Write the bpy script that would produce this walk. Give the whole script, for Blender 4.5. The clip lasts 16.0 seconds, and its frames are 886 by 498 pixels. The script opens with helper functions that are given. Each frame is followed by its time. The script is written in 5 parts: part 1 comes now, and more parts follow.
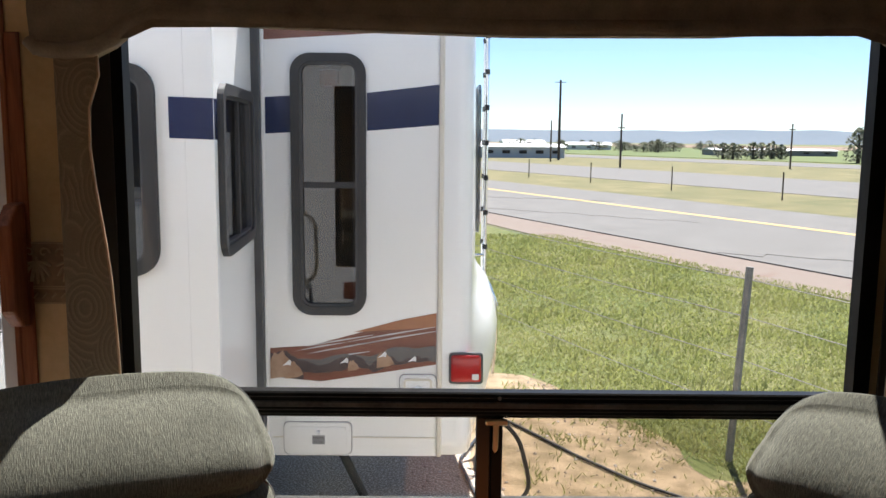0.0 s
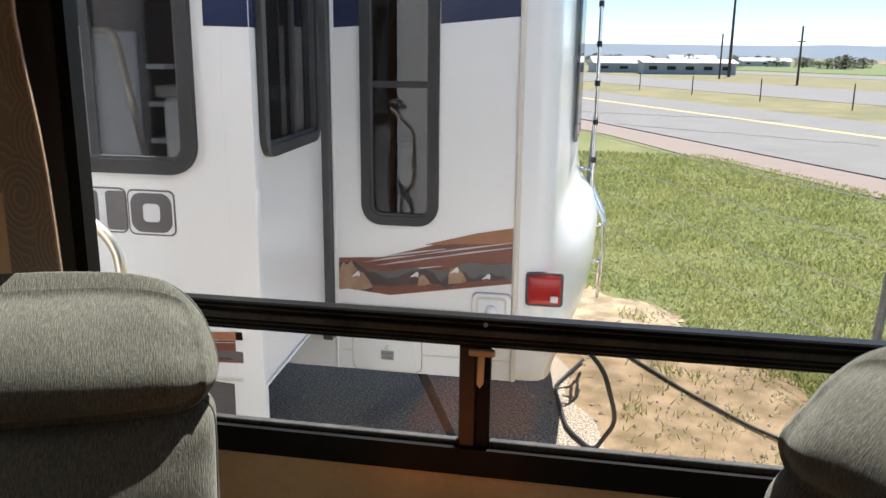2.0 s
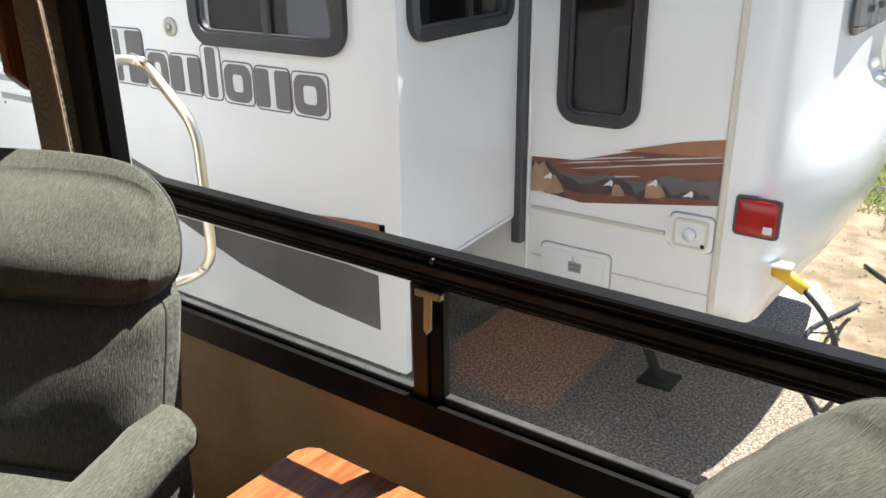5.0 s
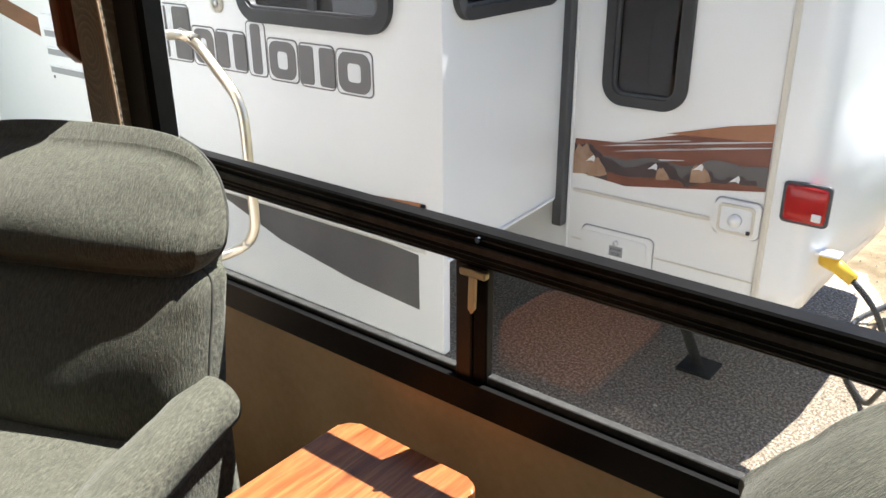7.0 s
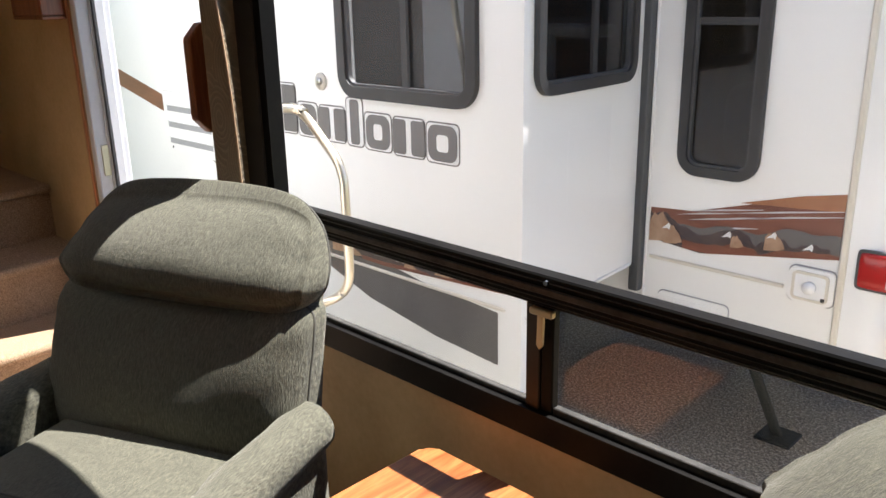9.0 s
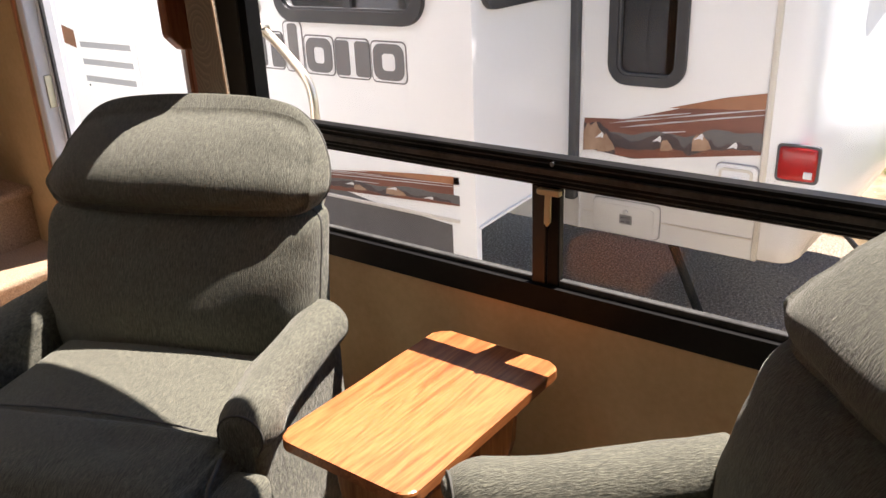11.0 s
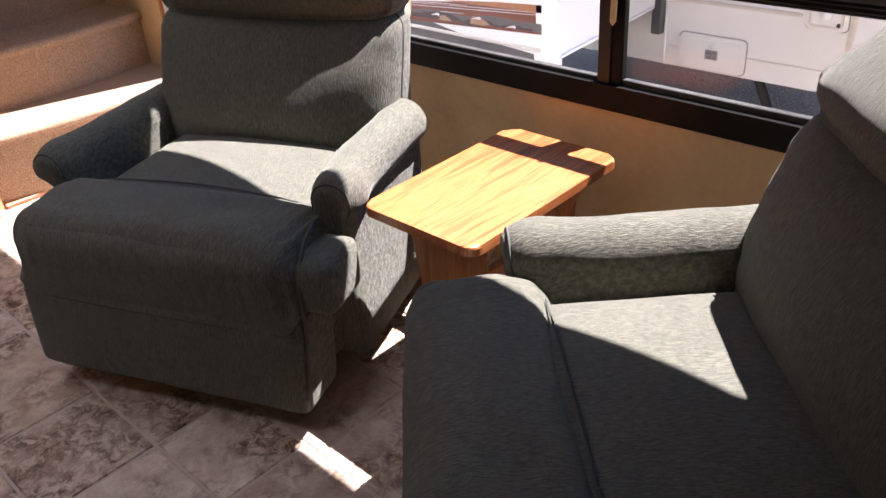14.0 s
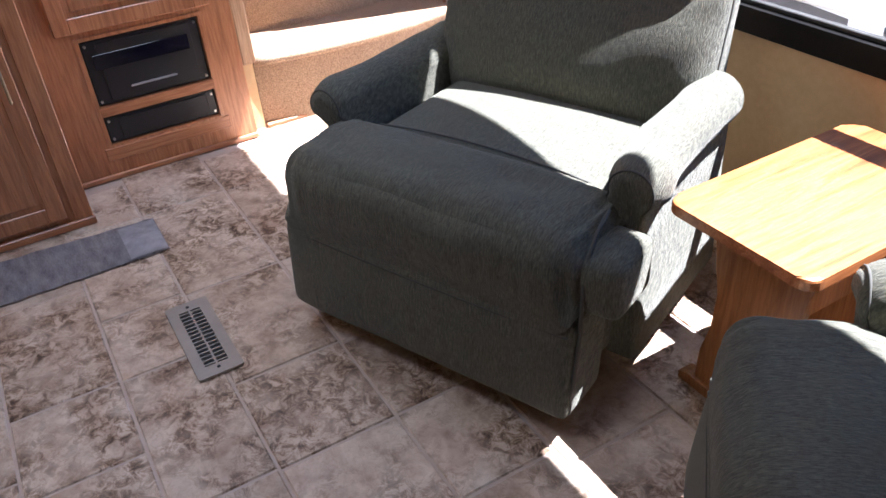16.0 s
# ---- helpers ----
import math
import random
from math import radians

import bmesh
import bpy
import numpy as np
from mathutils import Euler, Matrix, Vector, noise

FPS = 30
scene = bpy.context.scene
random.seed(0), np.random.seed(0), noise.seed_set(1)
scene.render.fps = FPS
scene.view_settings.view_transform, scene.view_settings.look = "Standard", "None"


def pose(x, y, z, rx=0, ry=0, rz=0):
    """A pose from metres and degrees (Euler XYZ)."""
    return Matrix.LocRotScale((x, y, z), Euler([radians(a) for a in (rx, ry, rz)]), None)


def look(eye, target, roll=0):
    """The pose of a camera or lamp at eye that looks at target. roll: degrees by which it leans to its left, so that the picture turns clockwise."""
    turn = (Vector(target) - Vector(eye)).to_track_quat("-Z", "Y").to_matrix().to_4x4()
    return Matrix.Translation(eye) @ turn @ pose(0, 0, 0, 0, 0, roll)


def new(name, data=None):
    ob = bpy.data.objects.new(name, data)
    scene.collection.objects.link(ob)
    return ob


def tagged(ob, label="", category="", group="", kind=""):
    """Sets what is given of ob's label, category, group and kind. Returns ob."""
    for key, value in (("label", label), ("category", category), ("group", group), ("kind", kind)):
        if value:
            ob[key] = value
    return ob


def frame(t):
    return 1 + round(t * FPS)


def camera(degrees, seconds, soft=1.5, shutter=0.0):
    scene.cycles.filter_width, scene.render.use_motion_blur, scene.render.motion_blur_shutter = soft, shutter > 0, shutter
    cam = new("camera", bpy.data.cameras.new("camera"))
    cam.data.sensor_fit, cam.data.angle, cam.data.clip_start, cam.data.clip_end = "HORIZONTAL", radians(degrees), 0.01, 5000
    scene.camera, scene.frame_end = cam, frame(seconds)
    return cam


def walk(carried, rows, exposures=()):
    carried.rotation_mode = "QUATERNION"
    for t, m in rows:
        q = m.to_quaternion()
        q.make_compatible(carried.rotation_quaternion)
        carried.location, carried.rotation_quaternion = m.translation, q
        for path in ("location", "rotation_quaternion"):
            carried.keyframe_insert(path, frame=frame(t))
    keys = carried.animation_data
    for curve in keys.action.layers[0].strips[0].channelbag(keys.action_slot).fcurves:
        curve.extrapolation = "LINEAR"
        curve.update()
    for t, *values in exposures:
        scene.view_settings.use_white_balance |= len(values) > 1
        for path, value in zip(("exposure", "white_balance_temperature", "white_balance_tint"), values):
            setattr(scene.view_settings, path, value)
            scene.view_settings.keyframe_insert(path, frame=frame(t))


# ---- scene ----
cam = camera(57.5, 16.0)
PATH = [
    (0, (-0.191, -2.198, 1.728), (-0.176, -0.216, 1.461), 0.6),
    (0.5, (-0.13, -2.157, 1.69), (-0.206, -0.183, 1.378), -1.4),
    (1, (-0.051, -2.077, 1.654), (-0.222, -0.122, 1.269), -1.9),
    (1.5, (0.044, -1.926, 1.651), (-0.171, 0.012, 1.207), -1.0),
    (2, (0.218, -1.787, 1.623), (-0.142, 0.124, 1.155), 0.6),
    (2.5, (0.467, -1.695, 1.615), (-0.089, 0.161, 1.118), 0.5),
    (3, (0.588, -1.56, 1.621), (-0.018, 0.293, 1.176), 0.8),
    (3.5, (0.693, -1.402, 1.605), (-0.111, 0.373, 1.158), 1.9),
    (4, (0.833, -1.276, 1.603), (-0.127, 0.377, 1.016), 2.6),
    (4.2, (0.84, -1.22, 1.603), (-0.19, 0.365, 0.949), 2.1),
    (6.3, (0.817, -1.13, 1.576), (-0.3, 0.345, 0.817), -1.3),
    (6.5, (0.816, -1.142, 1.582), (-0.303, 0.328, 0.815), -0.9),
    (7, (0.816, -1.158, 1.585), (-0.338, 0.282, 0.814), -0.4),
    (7.5, (0.839, -1.221, 1.599), (-0.472, 0.11, 0.884), -1.1),
    (8, (0.903, -1.318, 1.614), (-0.618, -0.188, 0.972), -2.0),
    (8.5, (0.96, -1.34, 1.616), (-0.588, -0.219, 1.028), -1.5),
    (9, (0.987, -1.331, 1.61), (-0.361, 0.019, 1.011), -1.2),
    (9.2, (0.97, -1.349, 1.601), (-0.286, 0.081, 0.988), -1.1),
    (11.3, (0.876, -1.651, 1.542), (-0.253, -0.196, 0.762), -2.9),
    (11.5, (0.868, -1.661, 1.545), (-0.302, -0.26, 0.727), -2.9),
    (12, (0.862, -1.686, 1.547), (-0.388, -0.387, 0.682), -2.6),
    (12.5, (0.849, -1.698, 1.548), (-0.469, -0.479, 0.667), -3.5),
    (13, (0.88, -1.684, 1.544), (-0.402, -0.464, 0.614), -6.1),
    (13.5, (1.012, -1.708, 1.486), (-0.175, -0.432, 0.506), -5.9),
    (14, (1.092, -1.806, 1.464), (-0.122, -0.597, 0.433), -4.4),
    (14.5, (1.047, -1.882, 1.472), (-0.301, -0.859, 0.405), -4.2),
    (15, (0.949, -1.851, 1.452), (-0.429, -0.915, 0.344), -5.6),
    (15.5, (0.832, -1.84, 1.454), (-0.539, -0.939, 0.309), -5.4),
    (16, (0.743, -1.786, 1.455), (-0.709, -1.014, 0.316), -4.7),
]
walk(cam, [(t, look(eye, target, roll)) for t, eye, target, roll in PATH],
     [(0.0, 1.45, 6100, 11), (3.5, 1.42, 5950, 10), (7.0, 1.58, 6000, 9), (9.0, 1.75, 6200, 13), (12.5, 1.97, 6550, 21), (13.4, 2.15, 6450, 22), (14.0, 2.4, 5900, 25), (14.6, 2.65, 5700, 30), (15.5, 2.8, 5600, 24), (16.0, 2.88, 5400, 18)])

# ---- light ----
SUN = Vector((0.15, 0.5, 1.0)).normalized()
world = bpy.data.worlds.new("world")
scene.world = world
world.use_nodes = True
wn, wl = world.node_tree.nodes, world.node_tree.links
sky = wn.new("ShaderNodeTexSky")
sky.sky_type, sky.sun_disc = "NISHITA", False
sky.sun_elevation = math.asin(SUN.z)
sky.sun_rotation = math.atan2(SUN.x, SUN.y)
sky.air_density, sky.dust_density, sky.ozone_density = 0.75, 0.0, 3.0
wn["Background"].inputs["Strength"].default_value = 0.064
wl.new(sky.outputs["Color"], wn["Background"].inputs["Color"])
sun = new("sun", bpy.data.lights.new("sun", "SUN"))
sun.data.energy, sun.data.angle, sun.data.color = 5.0, radians(0.53), (1.0, 0.95, 0.87)
sun.matrix_world = look(SUN * 30, (0, 0, 0))
# two unseen fill lamps in the ceiling, added to brighten entry and room
FILL_LAMPS = ((-1.9, -1.3, 1.05), (-0.6, -2.05, 1.0))
for hx, hy, watts in FILL_LAMPS:
    day = new("room_fill", bpy.data.lights.new("room_fill", "AREA"))
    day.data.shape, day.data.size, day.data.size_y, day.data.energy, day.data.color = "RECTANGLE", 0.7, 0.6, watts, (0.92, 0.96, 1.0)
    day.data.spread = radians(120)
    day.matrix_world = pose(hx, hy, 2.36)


# ---- materials ----
class Nodes:
    """Short-hand for building one node material."""

    def __init__(self, name, rough=0.6, metal=0.0):
        self.mat = bpy.data.materials.new(name)
        self.mat.use_nodes = True
        self.tree = self.mat.node_tree
        self.bsdf = self.tree.nodes["Principled BSDF"]
        self.bsdf.inputs["Roughness"].default_value = rough
        self.bsdf.inputs["Metallic"].default_value = metal

    def node(self, kind, **inputs):
        n = self.tree.nodes.new("ShaderNode" + kind)
        for key, value in inputs.items():
            n.inputs[key.replace("_", " ")].default_value = value
        return n

    def link(self, a, b):
        self.tree.links.new(a, b)

    def coord(self, scale=(1, 1, 1), turn=(0, 0, 0), kind="Object"):
        tc, mp = self.node("TexCoord"), self.node("Mapping", Scale=scale, Rotation=turn)
        self.link(tc.outputs[kind], mp.inputs["Vector"])
        return mp.outputs["Vector"]

    def noise(self, vec, scale, detail=4.0, rough=0.55, distort=0.0):
        n = self.node("TexNoise", Scale=scale, Detail=detail, Roughness=rough, Distortion=distort)
        self.link(vec, n.inputs["Vector"])
        return n.outputs["Fac"]

    def ramp(self, fac, stops):
        r = self.node("ValToRGB")
        els = r.color_ramp.elements
        while len(els) < len(stops):
            els.new(0.5)
        for el, (p, c) in zip(els, stops):
            el.position, el.color = p, (*c, 1)
        self.link(fac, r.inputs["Fac"])
        return r.outputs["Color"]

    def mix(self, a, b, fac, blend="MIX"):
        m = self.tree.nodes.new("ShaderNodeMix")
        m.data_type, m.blend_type = "RGBA", blend
        for socket, value in ((m.inputs[0], fac), (m.inputs[6], a), (m.inputs[7], b)):
            if isinstance(value, (int, float)):
                socket.default_value = value
            elif isinstance(value, tuple):
                socket.default_value = (*value, 1)
            else:
                self.link(value, socket)
        return m.outputs[2]

    def colour(self, socket):
        self.link(socket, self.bsdf.inputs["Base Color"])

    def bump(self, fac, strength=0.3, distance=0.01, after=None):
        b = self.node("Bump", Strength=strength, Distance=distance)
        self.link(fac, b.inputs["Height"])
        if after is not None:
            self.link(after, b.inputs["Normal"])
        self.link(b.outputs["Normal"], self.bsdf.inputs["Normal"])
        return b.outputs["Normal"]


def mottled(name, dark, light, scale=4.0, rough=0.6, fine=60.0, bump=0.1, metal=0.0, stretch=(1, 1, 1), low=0.3, high=0.7, kind="Object"):
    m = Nodes(name, rough, metal)
    vec = m.coord(stretch, kind=kind)
    big, small = m.noise(vec, scale, 5), m.noise(vec, fine, 3)
    both = m.mix(m.ramp(big, [(low, dark), (high, light)]), m.ramp(small, [(0.3, dark), (0.7, light)]), 0.3)
    m.colour(both)
    if bump:
        m.bump(small, bump, 0.004)
    return m.mat


def fabric_material():
    m = Nodes("chenille", 0.95)
    vec = m.coord((420, 60, 60))
    rib, big = m.noise(vec, 1.0, 4, 0.65), m.noise(m.coord(), 7.0, 3)
    weft = m.noise(m.coord((90, 260, 420)), 1.0, 2)
    c = m.ramp(rib, [(0.25, (0.046, 0.046, 0.036)), (0.5, (0.118, 0.115, 0.083)), (0.78, (0.225, 0.214, 0.152))])
    c = m.mix(c, m.ramp(weft, [(0.3, (0.6, 0.6, 0.6)), (0.7, (1, 1, 1))]), 0.5, "MULTIPLY")
    c = m.mix(c, m.ramp(big, [(0.3, (0.55, 0.55, 0.55)), (0.75, (1, 1, 1))]), 0.35, "MULTIPLY")
    m.colour(c)
    m.bsdf.inputs["Sheen Weight"].default_value = 0.2
    m.bsdf.inputs["Sheen Roughness"].default_value = 0.35
    m.bsdf.inputs["Sheen Tint"].default_value = (0.95, 0.92, 0.78, 1)
    first = m.bump(rib, 0.75, 0.005)
    m.bump(weft, 0.25, 0.002, first)
    return m.mat


def wood_material(name, dark, mid, light, along="y", rough=0.35, scale=1.0, coat=0.3):
    m = Nodes(name, rough)
    stretch = {"x": (1.2, 16, 16), "y": (16, 1.2, 16), "z": (16, 16, 1.2)}[along]
    vec = m.coord(tuple(scale * v for v in stretch))
    wave = m.node("TexNoise", Scale=1.4, Detail=6.0, Roughness=0.62, Distortion=1.6)
    m.link(vec, wave.inputs["Vector"])
    fine = m.noise(m.coord(tuple(scale * v * 9 for v in stretch)), 1.0, 3)
    c = m.ramp(wave.outputs["Fac"], [(0.3, dark), (0.45, mid), (0.55, light), (0.66, mid), (0.8, light)])
    c = m.mix(c, m.ramp(fine, [(0.35, (0.5, 0.42, 0.34)), (0.6, (1, 1, 1))]), 0.45, "MULTIPLY")
    m.colour(c)
    m.bsdf.inputs["Coat Weight"].default_value = coat
    m.bsdf.inputs["Coat Roughness"].default_value = 0.18
    m.bump(fine, 0.12, 0.001)
    return m.mat


def glass_material(name, tint=(1, 1, 1), rough=0.0, mirror=0.025):
    """A thin pane: mostly straight through, with a little reflection."""
    m = Nodes(name)
    tree = m.tree
    clear, shine = m.node("BsdfTransparent", Color=(*tint, 1)), m.node("BsdfGlossy", Roughness=rough)
    facing = m.node("LayerWeight", Blend=0.5)
    steep, fres = m.node("Math"), m.node("Math")
    steep.operation, fres.operation = "POWER", "MULTIPLY_ADD"
    m.link(facing.outputs["Facing"], steep.inputs[0])
    steep.inputs[1].default_value = 5.0
    m.link(steep.outputs[0], fres.inputs[0])
    fres.inputs[1].default_value, fres.inputs[2].default_value = 0.6, mirror
    mixer = m.node("MixShader")
    m.link(fres.outputs[0], mixer.inputs[0])
    m.link(clear.outputs[0], mixer.inputs[1])
    m.link(shine.outputs[0], mixer.inputs[2])
    m.link(mixer.outputs[0], tree.nodes["Material Output"].inputs["Surface"])
    return m.mat


def plain(name, colour, rough=0.5, metal=0.0, vary=0.12, scale=9.0, bump=0.0):
    dark = tuple(c * (1 - vary) for c in colour)
    return mottled(name, dark, colour, scale, rough, 140.0, bump, metal)


def tile_material():
    m = Nodes("floor_tile", 0.42)
    info = m.node("ObjectInfo")
    tc = m.node("TexCoord")
    add = m.node("VectorMath")
    add.operation = "MULTIPLY_ADD"
    comb = m.node("CombineXYZ")
    for s in ("X", "Y", "Z"):
        m.link(info.outputs["Random"], comb.inputs[s])
    m.link(comb.outputs[0], add.inputs[0])
    add.inputs[1].default_value = (37, 71, 13)
    m.link(tc.outputs["Object"], add.inputs[2])
    vec = add.outputs[0]
    cloud, spots = m.noise(vec, 9.0, 6, 0.6, 0.6), m.noise(vec, 30.0, 10, 0.78, 0.7)
    vein = m.noise(vec, 55.0, 5, 0.7, 1.0)
    c = m.ramp(cloud, [(0.3, (0.39, 0.28, 0.20)), (0.5, (0.57, 0.455, 0.35)), (0.7, (0.71, 0.605, 0.49))])
    where = m.ramp(m.noise(vec, 5.5, 3), [(0.42, (0.15, 0.15, 0.15)), (0.6, (1, 1, 1))])
    c = m.mix(c, m.mix((1.0, 1.0, 1.0), m.ramp(spots, [(0.40, (0.12, 0.075, 0.05)), (0.48, (0.5, 0.4, 0.32)), (0.55, (1, 1, 1))]), where), 0.95, "MULTIPLY")
    c = m.mix(c, m.ramp(vein, [(0.3, (0.6, 0.5, 0.42)), (0.5, (1, 1, 1))]), 0.5, "MULTIPLY")
    tone = m.ramp(info.outputs["Random"], [(0.0, (0.84, 0.82, 0.8)), (1.0, (1, 1, 1))])
    m.colour(m.mix(c, tone, 1.0, "MULTIPLY"))
    m.bump(spots, 0.15, 0.003)
    return m.mat


def carpet_material():
    m = Nodes("carpet", 1.0)
    vec = m.coord()
    tuft, big = m.noise(vec, 190.0, 5, 0.75), m.noise(vec, 5.0, 4)
    c = m.ramp(tuft, [(0.32, (0.19, 0.11, 0.06)), (0.5, (0.47, 0.315, 0.195)), (0.68, (0.70, 0.51, 0.345))])
    m.colour(m.mix(c, m.ramp(big, [(0.3, (0.8, 0.78, 0.76)), (0.7, (1, 1, 1))]), 0.6, "MULTIPLY"))
    m.bump(tuft, 0.9, 0.008)
    return m.mat


def brocade_material():
    """Woven cloth with nested fan rings."""
    m = Nodes("brocade", 0.8)
    cells = m.node("TexVoronoi")
    cells.inputs["Scale"].default_value = 9.0
    m.link(m.coord((1.0, 0.3, 0.75)), cells.inputs["Vector"])
    wave = m.node("Math")
    wave.operation = "MULTIPLY"
    wave.inputs[1].default_value = 62.0
    m.link(cells.outputs["Distance"], wave.inputs[0])
    ring = m.node("Math")
    ring.operation = "SINE"
    m.link(wave.outputs[0], ring.inputs[0])
    thread = m.noise(m.coord((500, 500, 160)), 1.0, 2)
    c = m.ramp(ring.outputs[0], [(0.0, (0.25, 0.195, 0.13)), (0.8, (0.29, 0.23, 0.155)), (1.0, (0.335, 0.27, 0.185))])
    m.colour(m.mix(c, m.ramp(thread, [(0.3, (0.55, 0.53, 0.5)), (0.7, (1, 1, 1))]), 0.6, "MULTIPLY"))
    m.bump(ring.outputs[0], 0.25, 0.002)
    return m.mat


def grass_material():
    m = Nodes("grass_ground", 1.0)
    vec = m.coord()
    big, mid, fine = m.noise(vec, 0.35, 5), m.noise(vec, 2.2, 5, 0.65), m.noise(vec, 38.0, 4, 0.7)
    c = m.ramp(mid, [(0.3, (0.082, 0.10, 0.025)), (0.5, (0.125, 0.136, 0.038)), (0.7, (0.20, 0.178, 0.077))])
    c = m.mix(c, m.ramp(big, [(0.4, (0.115, 0.15, 0.034)), (0.65, (0.26, 0.225, 0.092))]), 0.45)
    m.colour(m.mix(c, m.ramp(fine, [(0.3, (0.45, 0.5, 0.4)), (0.65, (1, 1, 1))]), 0.7, "MULTIPLY"))
    m.bump(fine, 0.6, 0.03)
    return m.mat


